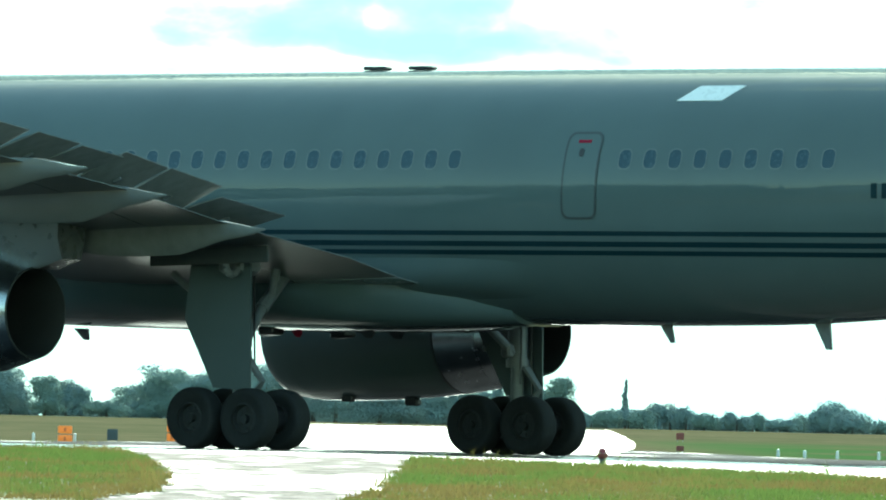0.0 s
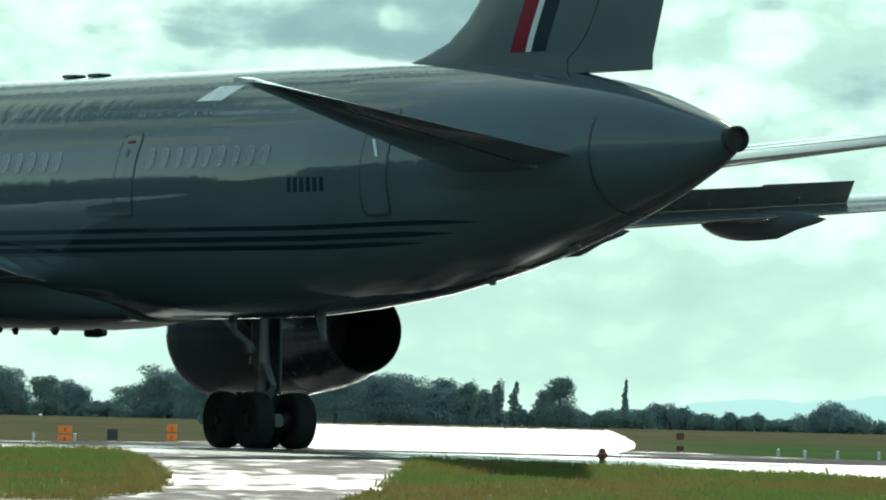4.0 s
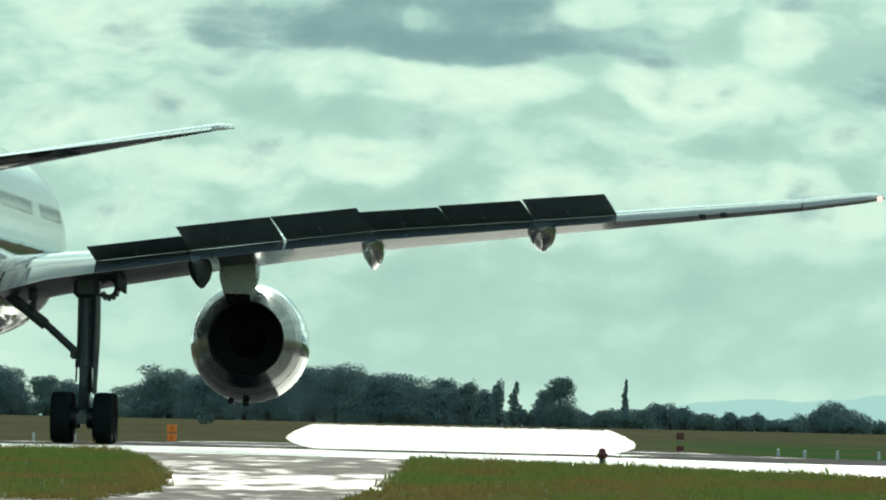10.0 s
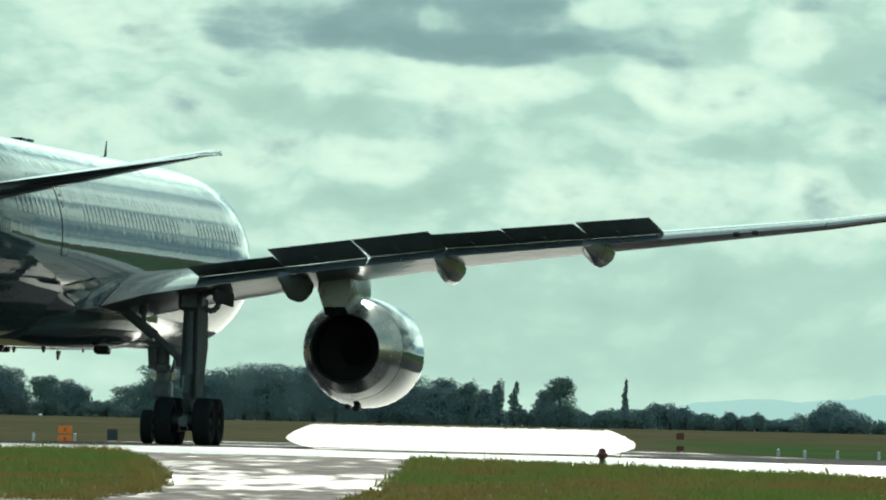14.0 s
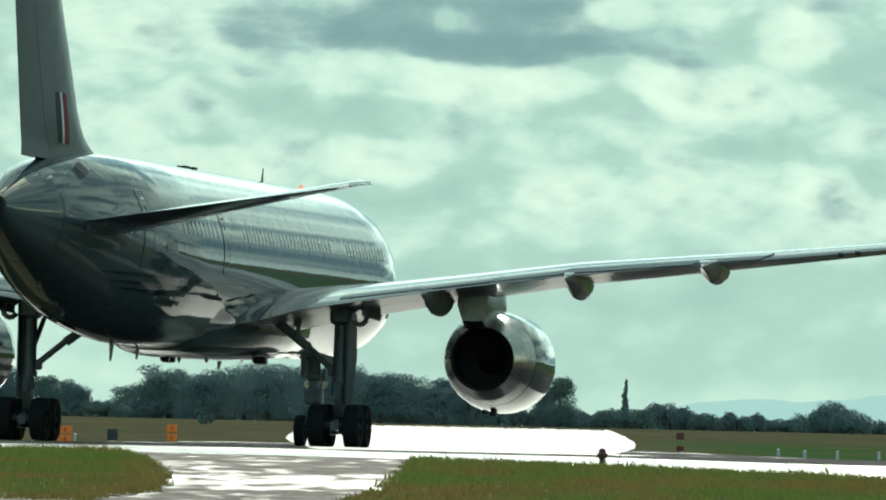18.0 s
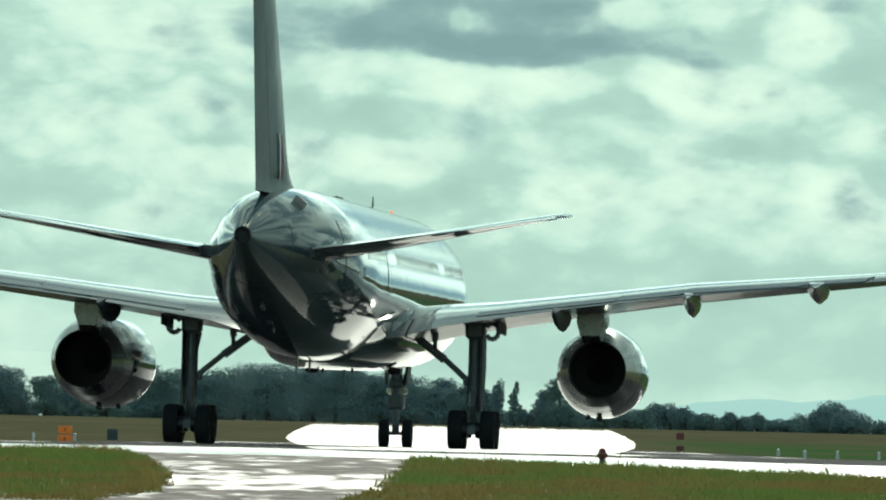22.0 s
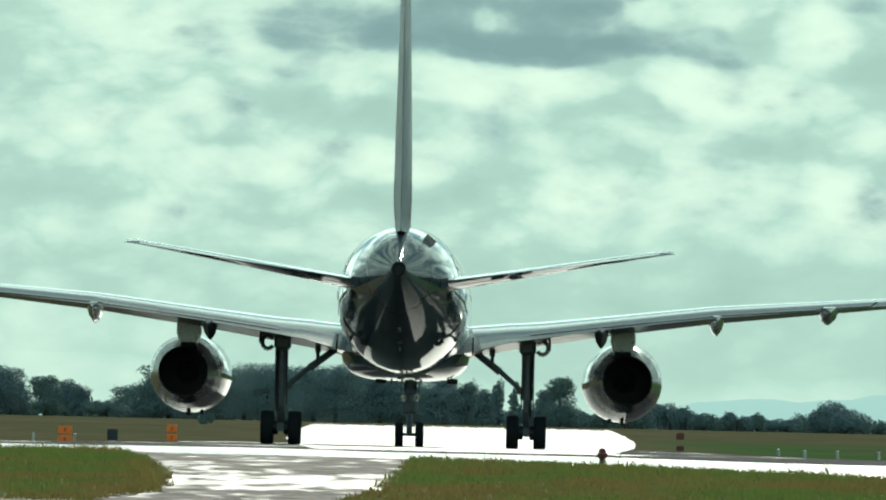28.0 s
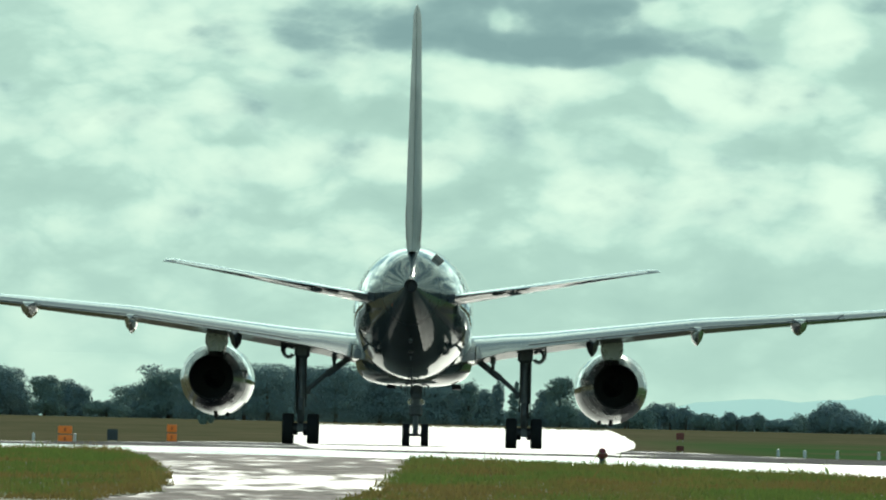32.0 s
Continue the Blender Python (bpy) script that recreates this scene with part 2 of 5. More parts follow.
def ground_material():
    """Mown grass: straw-coloured, with a greener meadow to one side of the runway."""
    m = material("grass_field", (0.125, 0.10, 0.062), 1.0, vary=0.2, fine=0.8, coarse=0.05, tint=(0.062, 0.072, 0.036), bump=0.0, stretch=(0.35, 0.06, 1))
    nt = m.node_tree
    b = nt.nodes["Principled BSDF"]
    b.inputs["Specular IOR Level"].default_value = 0.0
    straw = b.inputs["Base Color"].links[0].from_socket
    co = nt.nodes.new("ShaderNodeTexCoord")
    ax = nt.nodes.new("ShaderNodeSeparateXYZ")
    nt.links.new(co.outputs["Object"], ax.inputs[0])

    def span(socket, a, b2):
        n = nt.nodes.new("ShaderNodeMapRange")
        n.interpolation_type = "SMOOTHSTEP"
        n.inputs["From Min"].default_value, n.inputs["From Max"].default_value = a, b2
        nt.links.new(socket, n.inputs["Value"])
        return n.outputs[0]

    def times(p, q):
        n = nt.nodes.new("ShaderNodeMath")
        n.operation = "MULTIPLY"
        nt.links.new(p, n.inputs[0])
        nt.links.new(q, n.inputs[1])
        return n.outputs[0]

    patch = nt.nodes.new("ShaderNodeTexNoise")
    patch.inputs["Scale"].default_value = 0.03
    mp = nt.nodes.new("ShaderNodeMapping")
    mp.inputs["Scale"].default_value = (2.0, 0.5, 1)
    nt.links.new(co.outputs["Object"], mp.inputs[0])
    nt.links.new(mp.outputs[0], patch.inputs["Vector"])
    green = times(times(span(ax.outputs[0], 8, 17), span(ax.outputs[1], 700, 480)), times(span(ax.outputs[1], 262, 300), span(patch.outputs[0], 0.25, 0.5)))
    mix = nt.nodes.new("ShaderNodeMix")
    mix.data_type = "RGBA"
    mix.inputs[7].default_value = (0.055, 0.105, 0.038, 1)
    nt.links.new(green, mix.inputs[0])
    nt.links.new(straw, mix.inputs[6])
    nt.links.new(mix.outputs[2], b.inputs["Base Color"])
    return m


def wet_material(name, base, rough, puddle_rough, scale, threshold, stretch=(1, 1, 1), dry_gloss=0.5, band=None):
    """Asphalt with standing water: noise tells puddles from damp stone."""
    m = bpy.data.materials.new(name)
    m.use_nodes = True
    nt = m.node_tree
    b = nt.nodes["Principled BSDF"]
    co = nt.nodes.new("ShaderNodeTexCoord")
    mp = nt.nodes.new("ShaderNodeMapping")
    mp.inputs["Scale"].default_value = stretch
    nt.links.new(co.outputs["Object"], mp.inputs[0])
    n = nt.nodes.new("ShaderNodeTexNoise")
    n.inputs["Scale"].default_value, n.inputs["Detail"].default_value = scale, 6.0
    nt.links.new(mp.outputs[0], n.inputs["Vector"])
    g = nt.nodes.new("ShaderNodeTexNoise")
    g.inputs["Scale"].default_value, g.inputs["Detail"].default_value, g.inputs["Roughness"].default_value = 1.6, 9.0, 0.65
    streak = nt.nodes.new("ShaderNodeMapping")
    streak.inputs["Scale"].default_value = (1.3, 0.7, 1)
    nt.links.new(co.outputs["Object"], streak.inputs[0])
    nt.links.new(streak.outputs[0], g.inputs["Vector"])
    worn = nt.nodes.new("ShaderNodeMapRange")
    for k, v in (("From Min", 0.38), ("From Max", 0.62), ("To Min", 0.25), ("To Max", 1.0)):
        worn.inputs[k].default_value = v
    nt.links.new(g.outputs[0], worn.inputs["Value"])
    level = n.outputs[0]
    if band:
        # standing water gathers in a hollow across the road
        ax = nt.nodes.new("ShaderNodeSeparateXYZ")
        nt.links.new(co.outputs["Object"], ax.inputs[0])
        hollow = nt.nodes.new("ShaderNodeMapRange")
        hollow.inputs["From Min"].default_value, hollow.inputs["From Max"].default_value = band[0], band[1]
        hollow.inputs["To Min"].default_value, hollow.inputs["To Max"].default_value = -1.0, 1.0
        nt.links.new(ax.outputs[1], hollow.inputs["Value"])
        size = nt.nodes.new("ShaderNodeMath")
        size.operation = "ABSOLUTE"
        nt.links.new(hollow.outputs[0], size.inputs[0])
        deep = nt.nodes.new("ShaderNodeMath")
        deep.operation = "MULTIPLY_ADD"
        deep.inputs[1].default_value, deep.inputs[2].default_value = -band[2], band[2] * 0.75
        nt.links.new(size.outputs[0], deep.inputs[0])
        join = nt.nodes.new("ShaderNodeMath")
        nt.links.new(n.outputs[0], join.inputs[0])
        nt.links.new(deep.outputs[0], join.inputs[1])
        level = join.outputs[0]
    wet = nt.nodes.new("ShaderNodeMapRange")
    for k, v in (("From Min", threshold - (0.1 if band else 0.04)), ("From Max", threshold + (0.1 if band else 0.04))):
        wet.inputs[k].default_value = v
    nt.links.new(level, wet.inputs["Value"])
    col = nt.nodes.new("ShaderNodeMix")
    col.data_type = "RGBA"
    col.inputs[6].default_value, col.inputs[7].default_value = rgb(base), rgb(tuple(c * 0.55 for c in base))
    nt.links.new(wet.outputs[0], col.inputs[0])
    grain = nt.nodes.new("ShaderNodeMix")
    grain.data_type, grain.blend_type = "RGBA", "MULTIPLY"
    grain.inputs[0].default_value = 0.85
    nt.links.new(col.outputs[2], grain.inputs[6])
    nt.links.new(worn.outputs[0], grain.inputs[7])
    nt.links.new(grain.outputs[2], b.inputs["Base Color"])
    rr = nt.nodes.new("ShaderNodeMapRange")
    rr.inputs["To Min"].default_value, rr.inputs["To Max"].default_value = rough, puddle_rough
    nt.links.new(wet.outputs[0], rr.inputs["Value"])
    nt.links.new(rr.outputs[0], b.inputs["Roughness"])
    b.inputs["IOR"].default_value = 1.4
    sp = nt.nodes.new("ShaderNodeMapRange")
    sp.inputs["To Min"].default_value, sp.inputs["To Max"].default_value = dry_gloss, 0.5
    nt.links.new(wet.outputs[0], sp.inputs["Value"])
    nt.links.new(sp.outputs[0], b.inputs["Specular IOR Level"])
    return m


GRASS_FIELD = ground_material()
ASPHALT = wet_material("damp_asphalt", (0.045, 0.045, 0.05), 0.8, 0.35, 0.3, 0.60, (0.5, 0.14, 1), 0.01)
WET_EDGE = wet_material("wet_taxiway_edge", (0.05, 0.05, 0.055), 0.42, 0.22, 0.5, 0.44, (0.5, 0.5, 1), 0.25)
RUNWAY_MIRAGE = wet_material("mirage_wet_runway", (0.05, 0.05, 0.055), 0.58, 0.54, 0.02, 0.4)
RUNWAY_MIRAGE.node_tree.nodes["Principled BSDF"].inputs["IOR"].default_value = 1.33
WET_ROAD = wet_material("wet_service_road", (0.26, 0.205, 0.185), 0.8, 0.42, 2.2, 0.585, (0.85, 0.28, 1), 0.03, (108.5, 121.5, 0.22))


def build_ground():
    xs = [-3000, -1200, -500, -200, -90, -45] + [i * 1.0 for i in range(-30, 31)] + [45, 90, 200, 500, 1200, 3000]
    ys = [-800, -200, -50, 0, 40, 70, 75] + [76 + 2.0 * i for i in range(38)] + [160, 200, 212, 220, 228, 235, 260, 320, 350, 380, 420, 480, 560, 650, 750, 850, 1000, 1200, 1450, 1700, 2000, 2600, 3400, 4600]
    tagged(part("ground", sheet(xs, ys), GRASS_FIELD), "green and straw-coloured mown airfield grass", "ground", kind="structure")
    # taxiway crossing the view, its near edge running obliquely
    near = lambda x: 134.0 - 1.42 * (x + 0.33) if x > -0.9 else 134.8 + 0.4 * min(4.0, -0.9 - x)
    xs = [-400, -100, -40] + [-20 + i * 0.5 for i in range(81)] + [40, 100, 400]
    s = Shape()
    steps = [0.0, 0.08, 0.2, 0.4, 0.7, 1.0]
    far = lambda x: 208 + 137 * smoothstep(15, 9, abs(x))
    ys_of = lambda x: [max(112, min(150, near(max(-20, min(20, x))))) + (180 - max(112, min(150, near(max(-20, min(20, x)))))) * k for k in steps] + [194, far(x) * 0.5 + 104, far(x)]
    n = len(ys_of(0))
    for x in xs:
        s.v += [(x, y, land(x, y) + 0.006) for y in ys_of(x)]
    for i in range(len(xs) - 1):
        for j in range(n - 1):
            s.f.append((i * n + j, (i + 1) * n + j, (i + 1) * n + j + 1, i * n + j + 1))
    tagged(part("taxiway", s, ASPHALT), "dark damp asphalt taxiway across the airfield", "taxiway", kind="structure")
    # the flooded strip along the taxiway's near edge
    s = Shape()
    for x in xs:
        a = ys_of(x)[0] + 0.3
        w = 17 + 1.5 * math.sin(x * 0.9)
        s.v += [(x, a + w * k, land(x, a + w * k) + 0.012) for k in (0, 0.15, 0.3, 0.5, 0.75, 1.0)]
    for i in range(len(xs) - 1):
        for j in range(5):
            s.f.append((i * 6 + j, (i + 1) * 6 + j, (i + 1) * 6 + j + 1, i * 6 + j + 1))
    tagged(part("water", s, WET_EDGE), "shallow rainwater shining along the taxiway edge", "water", kind="structure")
    # the runway that runs away from the camera: a wet oval shaped as the mirage's shine
    s = Shape()
    depth = np.linspace(171, 1310, 2400)
    rise = np.array([(land(0, y) - EYE.z) / y for y in depth])
    ends = (float(rise[0]), float(rise[-1]))
    rows = []
    for j in range(41):
        q = -1 + j / 20
        row = []
        for i in range(361):
            u = -1 + i / 180
            ripple = noise.noise(Vector((u * 14, q * 2, 3.0))) * 0.05 + noise.noise(Vector((u * 45, q * 3, 7.0))) * 0.10 + (noise.noise(Vector((u * 150, q * 3, 9.0))) - 0.2) * (0.30 if q > 0 else 0.06)
            k = q + ripple * smoothstep(0.5, 1.0, abs(q))
            v = ends[0] + (ends[1] - ends[0]) * min(1.0, max(0.0, (k + 1) / 2))
            y = float(np.interp(v, rise, depth))
            d = k + 0.2
            half = 0.0187 * (1 - (0.12 * d ** 1.7 if d > 0 else 0.24 * (-d) ** 1.7))
            half += 0.00025 * noise.noise(Vector((q * 9, math.copysign(5.0, u), 1.0))) + 0.00012 * noise.noise(Vector((q * 30, math.copysign(5.0, u), 1.0)))
            row.append(((0.0024 + half * u) * y, y, land(0, y) + 0.018))
        rows.append(row)
    s.loft(rows, closed=False, caps=False)
    tagged(part("runway", s, RUNWAY_MIRAGE), "wet runway sheet shining white in the outline of a mirage", "runway", kind="structure")
    # service road between the grass verges
    s = Shape()
    rows = []
    for i in range(26):
        y = 100 + i * 1.5
        rows.append([(x, y, land(x, y) + 0.009) for x in (-9, -6, -4.5, -3.5, -2.5, -1.5, -0.5, 0.5, 2)])
    s.loft(rows, closed=False, caps=False)
    tagged(part("road", s, WET_ROAD), "pale wet service road with puddles", "road", kind="structure")


build_ground()

# ---------------------------------------------------------------- airliner
TOP = [(-22.35, 5.07), (-22.0, 5.18), (-21.0, 5.45), (-19.6, 5.78), (-17.7, 6.03), (-15.2, 6.22), (-12.2, 6.31), (-8, 6.34), (17, 6.34), (19.3, 6.22), (21.2, 5.85), (22.5, 5.3), (23.5, 4.75), (24.2, 4.3), (24.5, 3.9)]
LOW = [(-22.35, 4.74), (-21.68, 4.42), (-20.3, 3.98), (-18.7, 3.58), (-17.1, 3.22), (-15.5, 2.9), (-13.0, 2.53), (-10.95, 2.34), (-8.9, 2.2), (-6, 2.15), (17, 2.15), (20, 2.25), (22.2, 2.55), (23.7, 3.0), (24.5, 3.5)]
WIDE = [(-22.35, 0.19), (-21.3, 0.45), (-19.8, 0.82), (-18.2, 1.13), (-16.2, 1.45), (-14.2, 1.68), (-12.2, 1.84), (-9, 1.93), (17.4, 1.93), (19.3, 1.87), (21.3, 1.5), (22.8, 1.1), (23.8, 0.7), (24.5, 0.2)]


def smooth_at(table, x):
    xs, vs = [r[0] for r in table], [r[1] for r in table]
    return float(sum(np.interp(x + d, xs, vs) for d in (-0.7, -0.35, 0, 0.35, 0.7)) / 5) if -21.6 < x < 23.7 else float(np.interp(x, xs, vs))


def hull(x):
    top, low, wide = smooth_at(TOP, x), smooth_at(LOW, x), smooth_at(WIDE, x)
    return top, low, wide, (top + low) / 2 - 0.02


def hull_y(x, z):
    """Half width of the body at station x and height z."""
    top, low, wide, mid = hull(x)
    h = (top - mid) if z > mid else (mid - low)
    return wide * math.sqrt(max(0.0, 1 - ((z - mid) / h) ** 2))


def hull_frame(x, z, side, lift=0.006):
    """A pose on the skin: local x aft to forward, local y up the skin, local z outwards."""
    e = 0.03
    p = Vector((x, side * hull_y(x, z), z))
    du = Vector((2 * e, side * (hull_y(x + e, z) - hull_y(x - e, z)), 0)).normalized()
    dv = Vector((0, side * (hull_y(x, z + e) - hull_y(x, z - e)), 2 * e)).normalized()
    w = du.cross(dv).normalized() * (1 if side < 0 else 1)
    if w.y * side < 0:
        w = -w
    return p + w * lift, du, dv, w


def on_skin(s, x, z, side, outline, lift, depth=0.02):
    """A plate on the skin, outlined in metres along the body and up it, following the curve at each corner."""
    front, back = [], []
    for u, v in outline:
        p, du, dv, w = hull_frame(x + u, z + v, side, lift)
        front.append(p)
        back.append(p - w * depth)
    n = len(front)
    s.add(front + back, [tuple(range(n)), tuple(range(2 * n - 1, n - 1, -1))] + [(i, (i + 1) % n, n + (i + 1) % n, n + i) for i in range(n)])
    return s


def rounded(w, h, r, k=3):
    pts = []
    for cx, cy, a in ((w / 2 - r, h / 2 - r, 0), (-w / 2 + r, h / 2 - r, 90), (-w / 2 + r, -h / 2 + r, 180), (w / 2 - r, -h / 2 + r, 270)):
        pts += [(cx + r * math.cos(radians(a + 90 * i / k)), cy + r * math.sin(radians(a + 90 * i / k))) for i in range(k + 1)]
    return pts


def ring_on_skin(s, x, z, side, w, h, r, band, lift):
    """A thin raised rim round a rounded rectangle on the skin."""
    a, b = rounded(w, h, r, 4), rounded(w - 2 * band, h - 2 * band, max(0.01, r - band), 4)
    # more corners along the long sides, so that the rim follows the curve
    def dense(o):
        out = []
        for i in range(len(o)):
            p, q = o[i], o[(i + 1) % len(o)]
            steps = max(1, int(math.dist(p, q) / 0.12))
            out += [(p[0] + (q[0] - p[0]) * k / steps, p[1] + (q[1] - p[1]) * k / steps) for k in range(steps)]
        return out
    steps_like = dense(a)
    ra = [hull_frame(x + u, z + v, side, lift)[0] for u, v in steps_like]
    fx, fy = (w - 2 * band) / w, (h - 2 * band) / h
    rb = [hull_frame(x + u * fx, z + v * fy, side, lift)[0] for u, v in steps_like]
    n = len(ra)
    s.add(ra + rb, [(i, (i + 1) % n, n + (i + 1) % n, n + i) for i in range(n)])
    return s


def airfoil(xl, xt, zl, zt, y, tc, a=0.0, b=1.0, n=10, camber=0.012):
    """Closed section ring from chord fraction a to b, upper side first from the back."""
    c = xl - xt
    def half(u):
        return 5 * tc * c * (0.2969 * math.sqrt(u) - 0.126 * u - 0.3516 * u * u + 0.2843 * u ** 3 - 0.1030 * u ** 4) + 0.004
    us = [a + (b - a) * (1 - math.cos(math.pi * i / n)) / 2 for i in range(n + 1)] if a == 0 else [a + (b - a) * i / n for i in range(n + 1)]
    up, dn = [], []
    for u in us:
        x, z = xl - c * u, zl + (zt - zl) * u + camber * c * 4 * u * (1 - u)
        up.append(Vector((x, y, z + half(u))))
        dn.append(Vector((x, y, z - half(u))))
    return up[::-1] + dn[1 if a == 0 else 0:]


WING = [(1.3, 7.25, -2.0, 3.24, 2.74, 0.13), (2.0, 6.85, -1.95, 3.27, 2.86, 0.11), (2.9, 6.355, -1.74, 3.36, 3.13, 0.105), (4.0, 5.75, -1.62, 3.48, 3.31, 0.10), (6.2, 4.5, -1.6, 3.77, 3.65, 0.10),
        (9.2, 2.7, -2.35, 4.15, 4.02, 0.105), (13.9, -0.1, -3.45, 4.54, 4.45, 0.10), (17.5, -2.2, -4.4, 4.87, 4.785, 0.10), (18.7, -2.9, -4.8, 5.02, 4.94, 0.10), (19.0, -3.3, -4.9, 5.04, 4.975, 0.075), (19.05, -3.8, -4.8, 5.0, 4.98, 0.03)]
TAIL = [(0.6, -15.2, -19.6, 4.46, 4.56, 0.09), (1.3, -15.7, -19.7, 4.56, 4.65, 0.09), (7.3, -20.05, -21.25, 5.58, 5.465, 0.09), (7.55, -20.3, -21.3, 5.57, 5.49, 0.07), (7.6, -20.6, -21.28, 5.51, 5.5, 0.03)]


def surface_ring(table, y, side, a, b):
    xl, xt, zl, zt, tc = lerp_table(table, y)
    return airfoil(xl, xt, zl, zt, y * side, tc, a, b, camber=0.0 if table is TAIL else 0.012)


def surface(table, stations, side, a, b):
    return Shape().loft([surface_ring(table, y, side, a, b) for y in stations])


def wing_point(y, u, up=True):
    """Point on the wing's upper or lower skin at span y and chord fraction u (starboard and port alike)."""
    xl, xt, zl, zt, tc = lerp_table(WING, y)
    c = xl - xt
    t = 5 * tc * c * (0.2969 * math.sqrt(u) - 0.126 * u - 0.3516 * u * u + 0.2843 * u ** 3 - 0.1030 * u ** 4) + 0.004
    z = zl + (zt - zl) * u + 0.012 * c * 4 * u * (1 - u)
    return Vector((xl - c * u, y, z + (t if up else -t)))


airliner = tagged(new("airliner"), "grey twin-engined jet airliner taxiing on the wet taxiway", "aircraft")
MOVING = []   # (part, rows) for the parts that move on the airliner


def build_body():
    n = 56
    xs = [-22.35, -22.15, -21.7] + [-21.2 + i * 0.5 for i in range(28)] + [-7 + i * 1.0 for i in range(24)] + [17 + i * 0.5 for i in range(14)] + [23.9, 24.2, 24.5]
    rings = []
    for x in xs:
        top, low, wide, mid = hull(x)
        ring = []
        for i in range(n):
            a = 2 * math.pi * i / n
            c, s = math.cos(a), math.sin(a)
            ring.append((x, wide * c, mid + (top - mid if s > 0 else mid - low) * s))
        rings.append(ring)
    part("fuselage", Shape().loft(rings), PAINT, airliner)
    # exhaust of the auxiliary unit in the tail cone
    s = Shape().lathe([(0.05, 0.205), (-0.14, 0.205), (-0.16, 0.17), (-0.07, 0.15), (-0.07, 0.0)], "x", (-22.3, 0, 4.905), 24)
    part("tail_exhaust", s, SOOT, airliner, "black exhaust opening in the tail cone")
    # belly fairing between the wings
    rings = []
    for x, w, zc, low in ((8.7, 1.1, 2.85, 2.22), (8.0, 1.5, 2.95, 2.13), (6.5, 1.86, 3.1, 2.03), (4, 1.93, 3.15, 1.99), (1, 1.93, 3.1, 1.98), (-0.4, 1.78, 3.0, 1.99), (-1.4, 1.52, 2.9, 2.01), (-2.4, 1.22, 2.75, 2.06), (-3.4, 0.86, 2.55, 2.12)):
        ring = []
        for i in range(40):
            a = 2 * math.pi * i / 40
            c, s = math.cos(a), math.sin(a)
            e = 0.58
            ring.append((x, w * math.copysign(abs(c) ** e, c), zc + (0.25 if s > 0 else zc - low) * math.copysign(abs(s) ** e, s)))
        rings.append(ring)
    part("belly_fairing", Shape().loft(rings), PAINT, airliner)
    # wing root fillets
    for side in (1, -1):
        rings = []
        for x, z, r in ((7.4, 3.3, 0.05), (5.5, 3.45, 0.16), (3, 3.45, 0.2), (0.5, 3.25, 0.2), (-0.8, 3.0, 0.17), (-1.5, 2.9, 0.1), (-1.9, 2.86, 0.03)):
            cy = side * (hull_y(x, z) + 0.02)
            rings.append([(x, cy + r * 0.9 * math.cos(2 * math.pi * i / 16), z + r * math.sin(2 * math.pi * i / 16)) for i in range(16)])
        part("wing_root_fillet", Shape().loft(rings), PAINT, airliner)
    # smooth fairings over the roots of the tailplane and of the wing's trailing edge
    for side in (1, -1):
        for name, cx, cz, along, tall, lift in (("tailplane_root_fairing", -17.2, 4.62, 2.3, 0.55, 0.10), ("wing_root_fairing", -2.0, 2.86, 2.8, 0.36, 0.13)):
            rows = []
            for j in range(15):
                v = -1 + j / 7
                rows.append([hull_frame(cx + along * u, cz + tall * v, side, -0.012 + lift * max(0.0, (1 - u * u) * (1 - v * v)) ** 1.5)[0] for u in [-1 + i / 14 for i in range(29)]])
            part(name, Shape().loft(rows, closed=False, caps=False), PAINT, airliner, smooth=80)
    # windows
    stations = [-2.95 + 0.4975 * i for i in range(26)] + [-10.46 + 0.5025 * i for i in range(9)] + [11.6 + 0.4975 * i for i in range(12)]
    for side in (1, -1):
        for x in stations:
            if abs(x - 9.45) < 0.3:
                continue
            s = on_skin(Shape(), x, 4.79, side, rounded(0.235, 0.295, 0.085), 0.005)
            rim = part("window", ring_on_skin(Shape(), x, 4.79, side, 0.27, 0.335, 0.10, 0.018, 0.008), RIM_PAINT, airliner, smooth=0)
            part("pane", s, WINDOW, rim, smooth=0)
    # doors: a proud panel inside a dark seam
    for side in (1, -1):
        for x, z, w, h in ((-5.56, 4.53, 0.66, 1.36), (-13.92, 4.63, 0.74, 1.66)):
            # curved panel in strips
            s = Shape()
            rows = []
            for j in range(13):
                v = -h / 2 + h * j / 12
                inset = 0.05 if j in (0, 12) else 0.0
                rows.append([hull_frame(x + u * (w / 2 - inset), z + v, side, 0.008)[0] for u in (-1, -0.5, 0, 0.5, 1)])
            s.loft(rows, closed=False, caps=False)
            door = part("door", s, PAINT, airliner)
            part("seam", ring_on_skin(Shape(), x, z, side, w + 0.05, h + 0.05, 0.14, 0.035, 0.012), SEAM, door, "dark door seam", smooth=0)
            part("door_window", on_skin(Shape(), x + 0.02, z + h * 0.27, side, rounded(0.10, 0.14, 0.045), 0.014), BLACK, door, smooth=0)
            part("placard", on_skin(Shape(), x, z + h * 0.40, side, [(-0.13, -0.02), (0.13, -0.02), (0.13, 0.03), (-0.13, 0.03)], 0.014), RED if h < 1.5 else WHITE, door, "small door placard", smooth=0)
            if h > 1.5:
                part("door_handle", on_skin(Shape(), x, z + h * 0.12, side, [(-0.12, -0.12), (-0.06, -0.12), (0.14, 0.16), (0.06, 0.16)], 0.02), WHITE, door, "white door handle plate", smooth=0)
